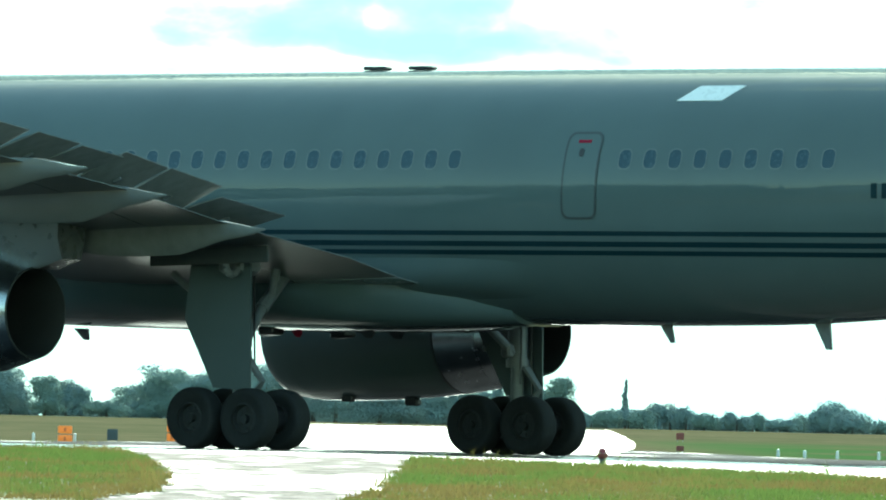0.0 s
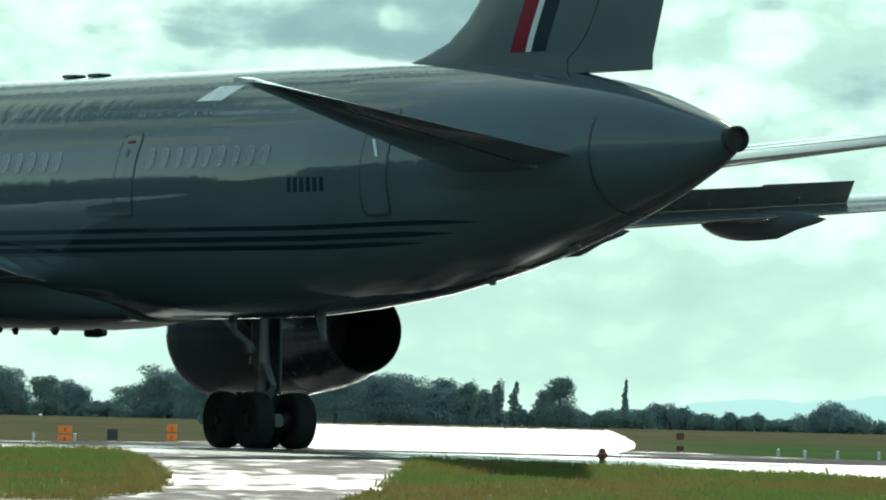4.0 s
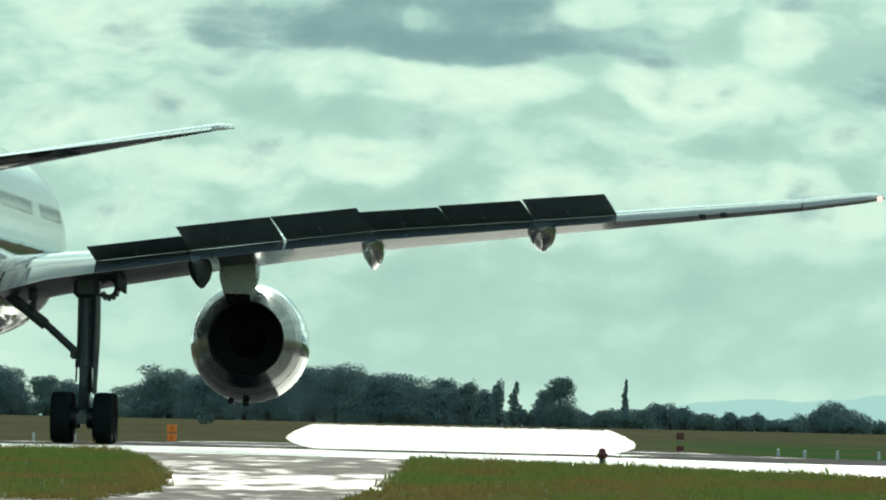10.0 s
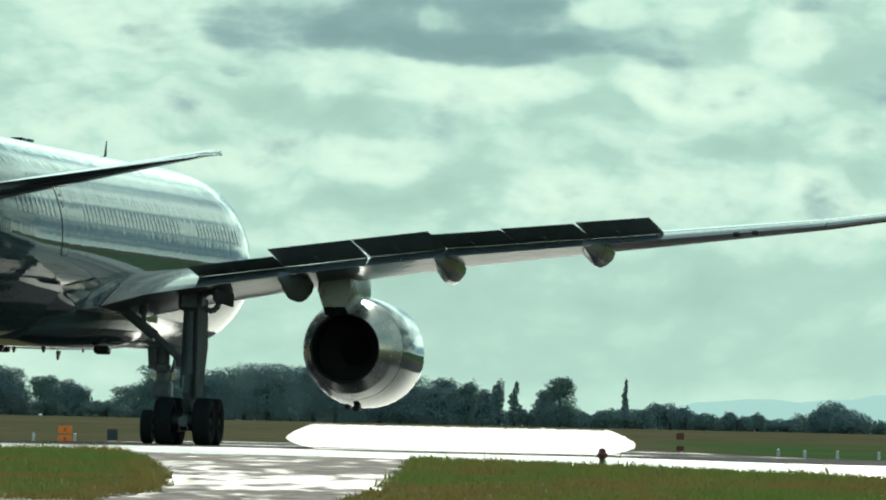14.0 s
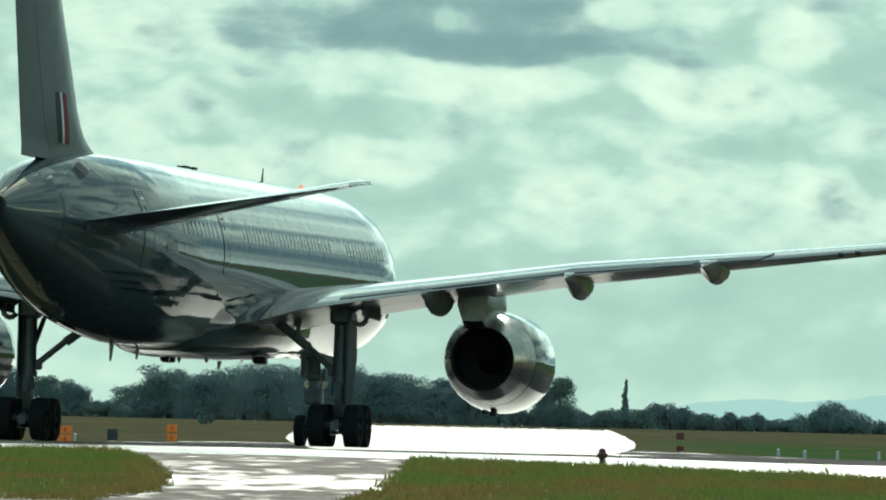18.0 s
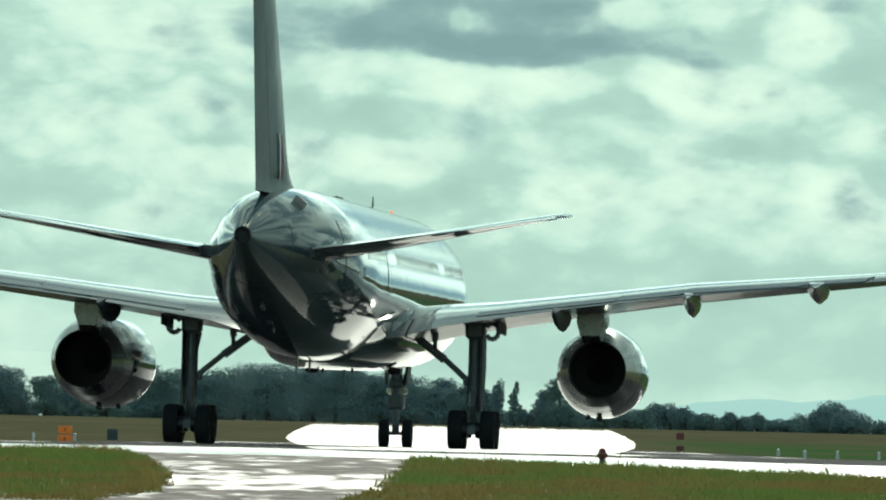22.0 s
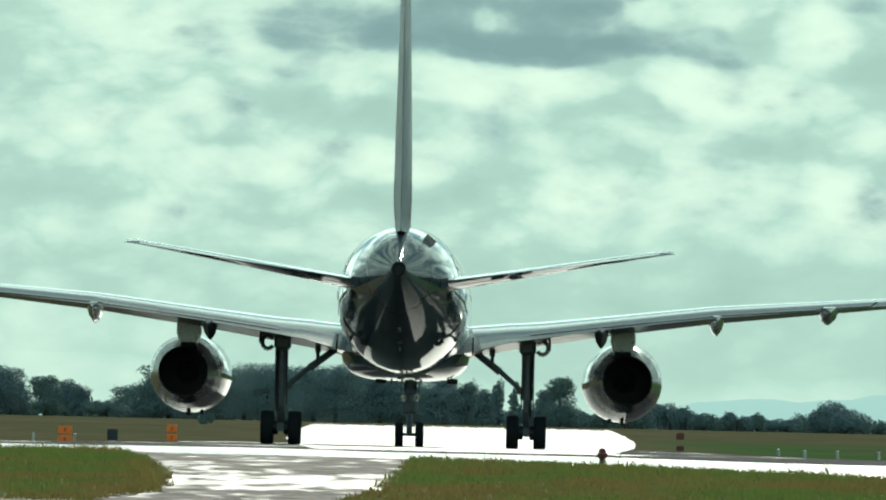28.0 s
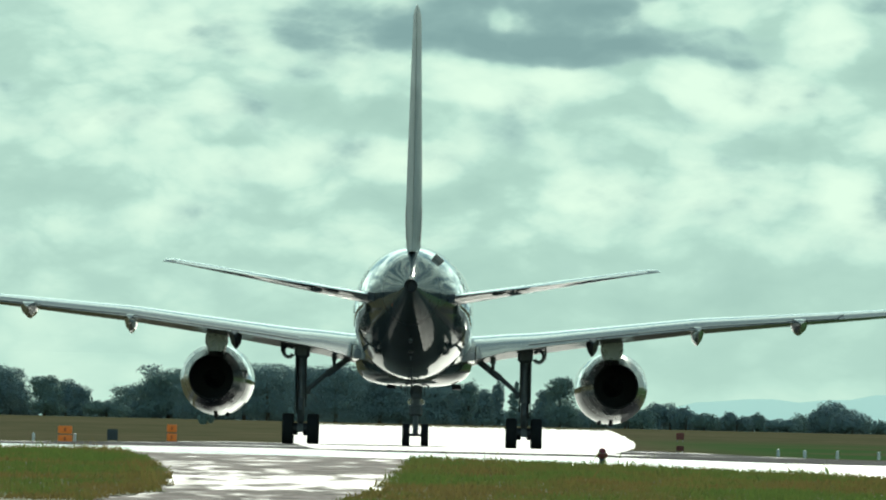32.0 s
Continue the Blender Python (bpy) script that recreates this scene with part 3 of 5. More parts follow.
    # open intake door of the auxiliary unit, standing up on the tail cone
    p, du, dv, w = hull_frame(-17.2, 5.78, -1, 0.0)
    s = Shape()
    frames = Matrix((du, dv, w)).transposed()
    s.box(p + w * 0.03 - du * 0.02, (0.045, 0.34, 0.24), frames @ Matrix.Rotation(radians(-12), 3, "Y"), 0.012)
    s.box(p - w * 0.02 + du * 0.12, (0.30, 0.05, 0.13), frames, 0.01)
    part("intake_door", s, DOOR_BROWN, airliner, "open brownish-grey intake door")
    # joint round the tail cone
    s = Shape()
    rows = []
    for x in (-19.42, -19.45):
        top, low, wide, mid = hull(x)
        rows.append([(x, (wide + 0.006) * math.cos(a), mid + ((top - mid if math.sin(a) > 0 else mid - low) + 0.006) * math.sin(a)) for a in [radians(150 + 6 * i) for i in range(41)]])
    s.loft(rows, closed=False, caps=False)
    part("tail_cone_joint", s, BLACK, airliner, "thin dark joint round the tail cone", smooth=0)
    # three stripes down each side
    for side in (1, -1):
        for z, h, end in ((3.60, 0.075, -16.42), (3.43, 0.085, -15.65), (3.29, 0.075, -14.8)):
            s = Shape()
            rows = []
            for i in range(70):
                x = end + (22.0 - end) * (i / 69) ** 1.2
                lift = 0.07 * smoothstep(-11, -16, x)
                k = min(1.0, 0.08 + (x - end) / 1.2)
                rows.append([hull_frame(x, z + lift + d * h * k, side, 0.007)[0] for d in (-0.5, 0.5)])
            s.loft(rows, closed=False, caps=False)
            part("stripe", s, STRIPE, airliner, "dark blue pin stripe", smooth=0)
        # serial shown as plain bars
        for i in range(6):
            x = -11.30 - i * 0.205 if side > 0 else -12.35 + i * 0.205
            part("serial_bar", on_skin(Shape(), x - 0.07, 4.29, side, [(-0.055, -0.12), (0.055, -0.12), (0.055, 0.12), (-0.055, 0.12)], 0.007), STRIPE, airliner, "dark marking bar", smooth=0)
    # pale roof panel and small fittings
    part("roof_panel", on_skin(Shape(), -7.6, 5.87, 1, [(-0.36, -0.13), (0.54, -0.13), (0.26, 0.12), (-0.64, 0.12)], 0.01), WHITE, airliner, "pale painted roof patch", smooth=0)
    for x in (0.22, -0.74):
        part("roof_antenna", Shape().box((x, 0, 6.375), (0.46, 0.26, 0.06), None, 0.028), BLACK, airliner, "flat dark roof antenna")
    part("whip_antenna", Shape().tube((9.9, 0, 6.3), (10.05, 0, 6.7), 0.035, 0.012), STEEL, airliner)
    part("beacon", Shape().lathe([(0, 0.065), (0.07, 0.065), (0.12, 0.045), (0.15, 0.0)], "z", (15.6, 0, 6.33), 16), BEACON, airliner, "red beacon lamp")
    # blades, drains and inlets under the belly
    for x, h, l, lean, y, mat in ((-5.92, 0.30, 0.22, -0.15, 0.0, STEEL), (-9.06, 0.44, 0.30, -0.15, 0.0, STEEL), (6.33, 0.2, 0.3, -0.12, 0.3, STEEL), (-14.8, 0.12, 0.34, -0.08, 0.0, STEEL), (8.9, 0.2, 0.3, -0.1, 0.2, STEEL),
                                  (1.5, 0.1, 0.2, -0.03, 0.4, RED), (0.0, 0.1, 0.3, -0.04, 0.38, BLACK), (0.1, 0.1, 0.3, -0.04, -0.5, BLACK)):
        low = (1.95 if -3.2 < x < 7 else smooth_at(LOW, x)) + 0.03 + 0.02 * abs(y)
        s = Shape().loft([[(x - l / 2, y - 0.03, low), (x + l / 2, y - 0.03, low), (x + l / 2, y + 0.03, low), (x - l / 2, y + 0.03, low)],
                          [(x - l * 0.2 + lean, y - 0.012, low - h), (x + l * 0.2 + lean, y - 0.012, low - h), (x + l * 0.2 + lean, y + 0.012, low - h), (x - l * 0.2 + lean, y + 0.012, low - h)]])
        part("blade_antenna", s, mat, airliner, smooth=0)
    for x, y in ((1.8, 0.72), (2.0, -1.42)):
        part("ram_air_outlet", Shape().box((x, y, 1.985), (0.34, 0.32, 0.16), Matrix.Rotation(radians(6), 3, "Y"), 0.03), BLACK, airliner, "dark boxy outlet under the belly")
    part("drain_plate", Shape().box((-15.8, 0, 2.97), (0.3, 0.14, 0.07), Matrix.Rotation(radians(12), 3, "Y"), 0.03), STEEL, airliner)
    part("tail_skid", Shape().box((-17.5, 0, 3.29), (0.32, 0.1, 0.12), Matrix.Rotation(radians(13), 3, "Y"), 0.04), STEEL, airliner)


def build_fin():
    rows = [(5.6, -11.6, -19.8, 0.05), (6.25, -11.7, -19.8, 0.055), (6.4, -12.5, -19.85, 0.06), (6.67, -13.56, -19.95, 0.075), (7.15, -14.22, -20.12, 0.085), (8.5, -15.4, -20.55, 0.09), (11, -17.55, -21.4, 0.09), (13.2, -19.45, -22.15, 0.09), (13.4, -19.8, -22.2, 0.06), (13.47, -20.4, -22.1, 0.03)]

    def ring(z, a, b):
        xl, xt, tc = lerp_table(rows, z)
        return [Vector((p.x, p.z - 0.0, z)) for p in airfoil(xl, xt, 0.0, 0.0, 0.0, tc, a, b, camber=0.0)]
    zs = [5.6, 6.25, 6.4, 6.6, 6.9, 7.2, 7.8, 8.5, 9.7, 11, 12.2, 13.2, 13.4, 13.47]
    fin = part("fin", Shape().loft([ring(z, 0.0, 0.70) for z in zs]), PAINT_FIN, airliner)
    part("rudder", Shape().loft([ring(z, 0.705, 1.0) for z in (6.02, 6.25, 6.4, 6.6, 6.9, 7.2, 8.5, 11, 13.2, 13.4, 13.47)]), PAINT_FIN, airliner, "grey rudder")
    # striped marking on both sides
    for side in (1, -1):
        for x0, w, mat, label in ((-15.66, 0.45, RED, "red stripe of the fin marking"), (-16.13, 0.17, WHITE, "white stripe of the fin marking"), (-16.32, 0.42, BLUE, "dark blue stripe of the fin marking")):
            s = Shape()
            band = []
            for z in (6.38, 6.6, 6.9, 7.2, 7.45):
                xl, xt, tc = lerp_table(rows, z)
                xa = x0 - (z - 6.38) * 0.635
                pts = []
                for xx in (xa, xa - w):
                    u = (xl - xx) / (xl - xt)
                    t = 5 * tc * (xl - xt) * (0.2969 * math.sqrt(u) - 0.126 * u - 0.3516 * u * u + 0.2843 * u ** 3 - 0.103 * u ** 4) + 0.010
                    pts.append((xx, side * t, z))
                band.append(pts)
            s.loft(band, closed=False, caps=False)
            part("fin_stripe", s, mat, fin, label, smooth=0)
    for side, name in ((1, "port"), (-1, "starboard")):
        ys = [0.6, 1.0, 1.3, 2.5, 4, 5.5, 7.3, 7.55, 7.6]
        plane = part("tailplane", surface(TAIL, ys, side, 0.0, 0.66), PAINT_WING, airliner)
        part("elevator_cove", Shape().loft([[p * 1.0 - Vector((0, 0, (p.z - zc) * 0.35)) for p in ring] for ring, zc in [(surface_ring(TAIL, y, side, 0.655, 0.705), sum(lerp_table(TAIL, y)[2:4]) / 2) for y in (1.35, 4, 7.2)]]), BLACK, plane, "dark gap before the elevator")
        part("elevator", surface(TAIL, [1.35, 2.5, 4, 5.5, 7.2], side, 0.70, 1.0), PAINT_WING, airliner)
        part("tailplane_tip", surface(TAIL, [7.21, 7.4, 7.55, 7.6], side, 0.705, 1.0), PAINT_WING, airliner)


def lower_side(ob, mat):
    """Gives the faces that look down a darker, duller copy of the paint, as shade."""
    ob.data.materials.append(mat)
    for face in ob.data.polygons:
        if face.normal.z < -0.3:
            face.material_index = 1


def build_wings():
    for side in (1, -1):
        ys = [1.3, 2.0, 3, 4, 5, 6.2, 7.5, 9.2, 11, 13.9, 16, 17.5, 18.7, 19.0, 19.05]
        lower_side(part("wing", surface(WING, ys, side, 0.0, 0.74), PAINT_WING, airliner), WING_SHADED)
        part("leading_edge", Shape().loft([[p + Vector((0.012, 0, 0)) for p in surface_ring(WING, y, side, 0.0, 0.06)] for y in ys[2:-2]]), METAL_LEAD, airliner, "polished metal leading edge")
        lower_side(part("inboard_flap", surface(WING, [2.05, 3, 4, 5, 6.15], side, 0.745, 1.0), PAINT_WING, airliner), WING_SHADED)
        lower_side(part("outboard_flap", surface(WING, [6.17, 7.5, 9.2, 11, 13.93], side, 0.745, 1.0), PAINT_WING, airliner), WING_SHADED)
        lower_side(part("aileron", surface(WING, [13.945, 16, 17.48], side, 0.745, 1.0), PAINT_WING, airliner), WING_SHADED)
        part("wing_tip", surface(WING, [17.5, 18.7, 19.0, 19.05], side, 0.745, 1.0), PAINT_WING, airliner)
        part("wing_root", surface(WING, [1.3, 2.0], side, 0.745, 1.0), PAINT_WING, airliner)
        part("navigation_light", Shape().lathe([(-0.12, 0.0), (-0.08, 0.05), (0.1, 0.06), (0.2, 0.03), (0.22, 0)], "x", (-4.85, side * 18.95, 4.97), 12), LAMP_RED if side > 0 else NAV_LAMP, airliner, "wing tip light")
        for y in (15.6, 16.0):
            p = wing_point(y, 0.99, False)
            part("aileron_fitting", Shape().box((p.x + 0.1, side * y, p.z - 0.015), (0.3, 0.13, 0.09), None, 0.02), BLACK, airliner, "small dark fitting under the aileron")
        # flap track fairings: flat-topped, keel below, drawn out to a point behind
        for y, xa, xb, r, slim in ((5.85, -2.3, 2.4, 0.32, 0.66), (9.25, -3.1, 1.5, 0.33, 0.68), (12.53, -4.3, 0.1, 0.285, 1.0)):
            rings = []
            for k in range(17):
                t = k / 16
                x = xa + (xb - xa) * t
                rr = r * max(0.04, min(1.0, (t / 0.36) ** 0.85) * (1 - max(0.0, (t - 0.5) / 0.5) ** 2) ** 0.5)
                u = min(0.97, max(0.2, (lerp_table(WING, y)[0] - x) / (lerp_table(WING, y)[0] - lerp_table(WING, y)[1])))
                zt = wing_point(y, u, False).z + 0.05 - 0.10 * smoothstep(0.25, 0.0, t)
                ring = []
                for c, d in ((-0.95, 0.2), (-0.95, -0.35), (-0.7, -0.95), (-0.2, -1.42), (0.0, -1.5), (0.2, -1.42), (0.7, -0.95), (0.95, -0.35), (0.95, 0.2), (0.5, 0.25), (-0.5, 0.25)):
                    ring.append((x, side * y + rr * c * slim, zt + rr * d))
                rings.append(ring)
            part("flap_fairing", Shape().loft(rings), PAINT_WING if y > 6 else PAINT_DARK, airliner, "pointed flap track fairing")
        # spoilers: hinged at the front, standing up until the wing is cleaned
        for ya, yb, hinge, top in ((3.82, 5.665, 0.79, 3.93), (5.672, 7.5, 0.79, 4.34), (7.56, 9.235, 0.78, 4.55), (9.237, 10.799, 0.76, 4.62), (10.801, 12.379, 0.76, 4.77), (12.381, 13.96, 0.75, 4.92)):
            a, b = wing_point(ya, hinge), wing_point(yb, hinge)
            chord = min(lerp_table(WING, y)[0] - lerp_table(WING, y)[1] for y in (ya, yb))
            ea, eb = wing_point(ya, 0.97), wing_point(yb, 0.97)
            for p in (a, b, ea, eb):
                p.y *= side
                p.z += 0.012
            o = (a + b) / 2
            axis = (b - a).normalized() * side          # points to port on both wings
            back = ((ea + eb) / 2 - o)
            back = (back - axis * back.dot(axis)).normalized()
            up = axis.cross(back).normalized()
            if up.z < 0:
                up = -up
            rest = Matrix((( -back.x, axis.x, up.x, o.x), (-back.y, axis.y, up.y, o.y), (-back.z, axis.z, up.z, o.z), (0, 0, 0, 1)))
            half, depth = (b - a).length / 2, min(0.9, chord * (1 - hinge) * 0.94)
            raised = math.degrees(math.asin(min(0.9, (top - o.z) / depth)) - math.asin(back.z))
            s = Shape()
            s.loft([[(0, -half, 0.012), (0, -half, -0.012), (0, half, -0.012), (0, half, 0.012)], [(-depth * 0.5, -half, 0.022), (-depth * 0.5, -half, -0.006), (-depth * 0.5, half, -0.006), (-depth * 0.5, half, 0.022)],
                    [(-depth, -half, 0.006), (-depth, -half, -0.004), (-depth, half, -0.004), (-depth, half, 0.006)]])
            ob = part("spoiler", s, PAINT_DARK, airliner, "dark spoiler panel hinged on the wing", smooth=0)
            MOVING.append((ob, "spoiler", (rest, raised)))
            skin = Shape().loft([[(-0.004, -half, 0.013), (-0.004, half, 0.013)], [(-depth * 0.5, -half, 0.026), (-depth * 0.5, half, 0.026)], [(-depth, -half, 0.010), (-depth, half, 0.010)]], closed=False, caps=False)
            part("upper_skin", skin, PAINT_WING, ob, "glossy grey upper skin")
            part("spoiler_bracket", Shape().box((-depth * 0.3, -0.1 * side, -0.03), (0.16, 0.05, 0.05), None, 0.01), STEEL, ob)


def build_engines():
    def turned(profile, side, n=48):
        """A cowl ring by ring about the engine's axis, which is toed in and droops a little towards the intake."""
        rings = []
        for x, r in profile:
            dz = 2.13 - 0.05 * smoothstep(3.2, 6.0, x)
            toe = 0.03 * (x - 1.8)
            rings.append([(x, side * (6.68 - toe) + r * math.cos(2 * math.pi * i / n), dz + r * math.sin(2 * math.pi * i / n)) for i in range(n)])
        return Shape().loft(rings, caps=False)

    for side in (1, -1):
        lip = turned([(6.55, 1.19), (6.9, 1.165), (7.1, 1.11), (7.2, 1.03), (7.16, 0.95), (7.0, 0.91), (6.5, 0.90)], side)
        part("intake_lip", lip, PAINT, airliner, "grey rounded intake lip")
        part("intake_duct", turned([(6.51, 0.90), (5.4, 0.93), (5.35, 0.2), (5.7, 0.0)], side), SOOT, airliner)
        part("cowl", turned([(6.545, 1.19), (5.8, 1.195), (4.9, 1.185), (4.0, 1.145), (3.42, 1.085)], side), PAINT, airliner, "grey engine cowl")
        part("reverser_sleeve", turned([(3.405, 1.085), (3.0, 1.03), (2.6, 0.96)], side), METAL, airliner, "bare metal sleeve")
        noz = part("nozzle", turned([(2.59, 0.963), (2.2, 0.86), (1.81, 0.747)], side), METAL, airliner, "bare metal exhaust nozzle")
        part("nozzle_liner", turned([(1.805, 0.746), (1.785, 0.73), (1.79, 0.717), (1.85, 0.711), (2.1, 0.70), (2.8, 0.78)], side), SOOT, noz, "sooty nozzle lining")
        part("exhaust_core", turned([(2.79, 0.78), (3.9, 0.8), (3.95, 0.35), (3.6, 0.22), (3.1, 0.0)], side), SOOT, noz, "sooty exhaust core")
        part("cowl_seam", turned([(3.435, 1.092), (3.39, 1.088)], side), SEAM, airliner, "dark cowl joint")
        part("drain_mast", Shape().box((4.6, side * 6.57, 0.88), (0.3, 0.14, 0.13), None, 0.03), BLACK, airliner)
        part("cowl_drain", Shape().box((5.75, side * 6.2, 0.92), (0.28, 0.12, 0.12), None, 0.03), BLACK, airliner)
        # pylon
        rings = []
        for x, zt, zb, w in ((5.9, 3.36, 3.1, 0.08), (5.2, 3.6, 3.1, 0.2), (4.2, 3.86, 3.05, 0.27), (3.0, 3.85, 2.98, 0.32), (2.2, 3.78, 2.86, 0.35), (1.7, 3.74, 2.84, 0.36), (1.2, 3.7, 3.0, 0.34)):
            rings.append([(x, side * 6.52 - w, zt), (x, side * 6.52 + w, zt), (x, side * 6.52 + w * 1.05, (zt + zb) / 2), (x, side * 6.52 + w * 0.7, zb), (x, side * 6.52 - w * 0.7, zb), (x, side * 6.52 - w * 1.05, (zt + zb) / 2)])
        part("pylon", Shape().loft(rings), METAL_PYLON, airliner, "smooth grey engine pylon")
        part("pylon_cove", Shape().box((1.12, side * 6.42, 3.72), (0.3, 0.58, 0.22), None, 0.03), BLACK, airliner, "dark cove behind the pylon")


def wheel(x, y, r, w):
    """A tyre with its rim, rolling about its own axle."""
    s = Shape()
    prof = []
    for i in range(15):
        a = math.pi * (i / 14) - math.pi / 2
        prof.append((w / 2 * math.copysign(abs(math.sin(a)) ** 0.55, math.sin(a)), r - 0.11 * r * 2 * (1 - abs(math.cos(a)) ** 0.45)))
    prof = [(-w / 2 * 0.8, r * 0.52)] + prof + [(w / 2 * 0.8, r * 0.52)]
    s.lathe(prof, "y", (0, 0, 0), 36)
    t = part("wheel", s, RUBBER, airliner, "black rubber aircraft tyre")
    rim = Shape().lathe([(-w * 0.36, r * 0.53), (-w * 0.40, r * 0.45), (-w * 0.22, r * 0.4), (-w * 0.22, r * 0.16), (-w * 0.42, r * 0.14), (-w * 0.42, 0), (-w * 0.42, 0.0), (w * 0.42, 0), (w * 0.42, r * 0.14), (w * 0.22, r * 0.16), (w * 0.22, r * 0.4), (w * 0.40, r * 0.45), (w * 0.36, r * 0.53)], "y", (0, 0, 0), 24)
    for i in range(8):
        a = 2 * math.pi * i / 8
        for sy in (-1, 1):
            rim.box((r * 0.3 * math.cos(a), sy * w * 0.23, r * 0.3 * math.sin(a)), (0.07, 0.03, 0.07), Matrix.Rotation(-a, 3, "Y"))
    part("rim", rim, RIM, t, "dull metal wheel rim")
    MOVING.append((t, "wheel", (x, y, r)))
    return t


def build_gear():
    for side in (1, -1):
        y = side * 3.66
        part("main_strut", Shape().tube((0.05, y, 3.3), (0.0, y, 1.5), 0.175, 0.17, 18).tube((0, y, 1.56), (0, y, 0.55), 0.115, 0.115, 16), STEEL, airliner, "grey landing gear strut")
        part("strut_collar", Shape().tube((0, y, 1.62), (0, y, 1.48), 0.20, 0.20, 18), STEEL, airliner)
        part("strut_head", Shape().box((0.05, y, 3.08), (0.6, 0.5, 0.5), None, 0.08), STEEL, airliner)
        part("bogie_beam", Shape().tube((0.72, y, 0.50), (-0.72, y, 0.50), 0.12, 0.12, 14).box((0, y, 0.55), (0.3, 0.28, 0.32), None, 0.05), STEEL, airliner)
        for x in (0.57, -0.57):
            part("axle", Shape().tube((x, y - 0.5, 0.50), (x, y + 0.5, 0.50), 0.06, 0.06, 12), STEEL, airliner)
            for d in (-0.41, 0.41):
                wheel(x, y + d, 0.50, 0.37)
                part("brake_pack", Shape().lathe([(-0.1, 0.0), (-0.1, 0.2), (0.1, 0.2), (0.1, 0.0)], "y", (x, y + math.copysign(0.2, d), 0.50), 18), BLACK, airliner)
        # side brace up to the body, drag brace, torque links, hoses
        part("side_brace", Shape().tube((0.0, y - side * 0.12, 1.72), (0.25, side * 2.78, 2.38), 0.075, 0.075, 10).tube((0.25, side * 2.85, 2.3), (0.4, side * 1.95, 2.98), 0.115, 0.10, 10).box((0.06, y - side * 0.2, 1.76), (0.2, 0.2, 0.24), None, 0.04), STEEL, airliner, "diagonal side brace")
        part("brace_link", Shape().tube((0.25, side * 2.6, 2.5), (0.12, side * 2.62, 3.15), 0.06, 0.05, 10).tube((0.2, side * 2.6, 2.78), (0.12, side * 2.62, 3.1), 0.09, 0.09, 10), STEEL, airliner)
        part("hydraulic_line", Shape().tube((-0.16, y - side * 0.12, 2.9), (-0.19, y - side * 0.16, 1.2), 0.018, 0.018, 6), BLACK, airliner)
        part("drag_brace", Shape().tube((0.05, y, 1.9), (1.5, y - side * 0.04, 2.85), 0.06, 0.06, 10), STEEL, airliner)
        part("torque_link", Shape().loft([[(-0.14, y - 0.1, 1.5), (-0.14, y + 0.1, 1.5), (-0.20, y + 0.08, 1.5), (-0.20, y - 0.08, 1.5)], [(-0.46, y - 0.05, 1.1), (-0.46, y + 0.05, 1.1), (-0.52, y + 0.05, 1.12), (-0.52, y - 0.05, 1.12)], [(-0.12, y - 0.1, 0.72), (-0.12, y + 0.1, 0.72), (-0.18, y + 0.1, 0.70), (-0.18, y - 0.1, 0.70)]]), STEEL, airliner, smooth=0)
        part("hose", Shape().tube((-0.18, y + side * 0.1, 2.8), (-0.2, y + side * 0.14, 1.0), 0.022, 0.022, 6), BLACK, airliner, "black hydraulic hose")
        ring = Shape()
        pts = [(Vector((-0.15, y + side * (0.44 + 0.17 * math.cos(a)), 3.04 + 0.2 * math.sin(a)))) for a in [radians(-150 + 25 * i) for i in range(13)]]
        for p, q in zip(pts, pts[1:]):
            ring.tube(p, q, 0.065, 0.065, 8)
        part("hinge_loop", ring, STEEL, airliner, "curved actuator bracket")
        for d in (0.16, -0.16):
            part("brake_rod", Shape().tube((0.5, y + d, 0.30), (-0.5, y + d, 0.30), 0.025, 0.025, 6), STEEL, airliner)
        # door plate carried on the outside of the strut
        o = y + side * 0.175
        outline = [(0.9, 3.1), (-0.35, 3.1), (-0.4, 0.96), (0.38, 1.0), (1.02, 2.1)]
        s = Shape().loft([[(x, o, z) for x, z in outline], [(x, o + side * 0.035, z) for x, z in outline]])
        part("gear_door", s, DOOR_PAINT, airliner, "grey gear door on the strut", smooth=0)
        part("gear_bay_panel", Shape().box((0.15, y + side * 0.66, 3.13), (2.5, 0.05, 0.27), Matrix.Rotation(radians(2), 3, "Y"), 0.015), STEEL_DARK, airliner, "dark fixed panel over the gear bay")
        for z in (1.8, 2.4):
            part("door_link", Shape().tube((0.0, y, z), (0.2, o, z), 0.03, 0.03, 6), STEEL, airliner)
    x = 18.29
    part("nose_strut", Shape().tube((x, 0, 2.4), (x, 0, 1.15), 0.16, 0.15, 16).tube((x, 0, 1.16), (x, 0, 0.4), 0.10, 0.10, 14), STEEL, airliner, "grey nose gear strut")
    part("nose_axle", Shape().tube((x, -0.36, 0.39), (x, 0.36, 0.39), 0.05, 0.05, 12), STEEL, airliner)
    part("steering_collar", Shape().box((x, 0, 1.25), (0.38, 0.46, 0.4), None, 0.06).box((x - 0.05, 0, 1.75), (0.3, 0.36, 0.22), None, 0.05), STEEL, airliner)
    for d in (-0.1, 0.1):
        part("nose_drag_brace", Shape().tube((x, d, 1.3), (x + 1.2, d * 2, 2.3), 0.05, 0.05, 8), STEEL, airliner)
    part("nose_torque_link", Shape().box((x - 0.18, 0, 0.85), (0.1, 0.14, 0.6), Matrix.Rotation(radians(18), 3, "Y"), 0.02), STEEL, airliner)
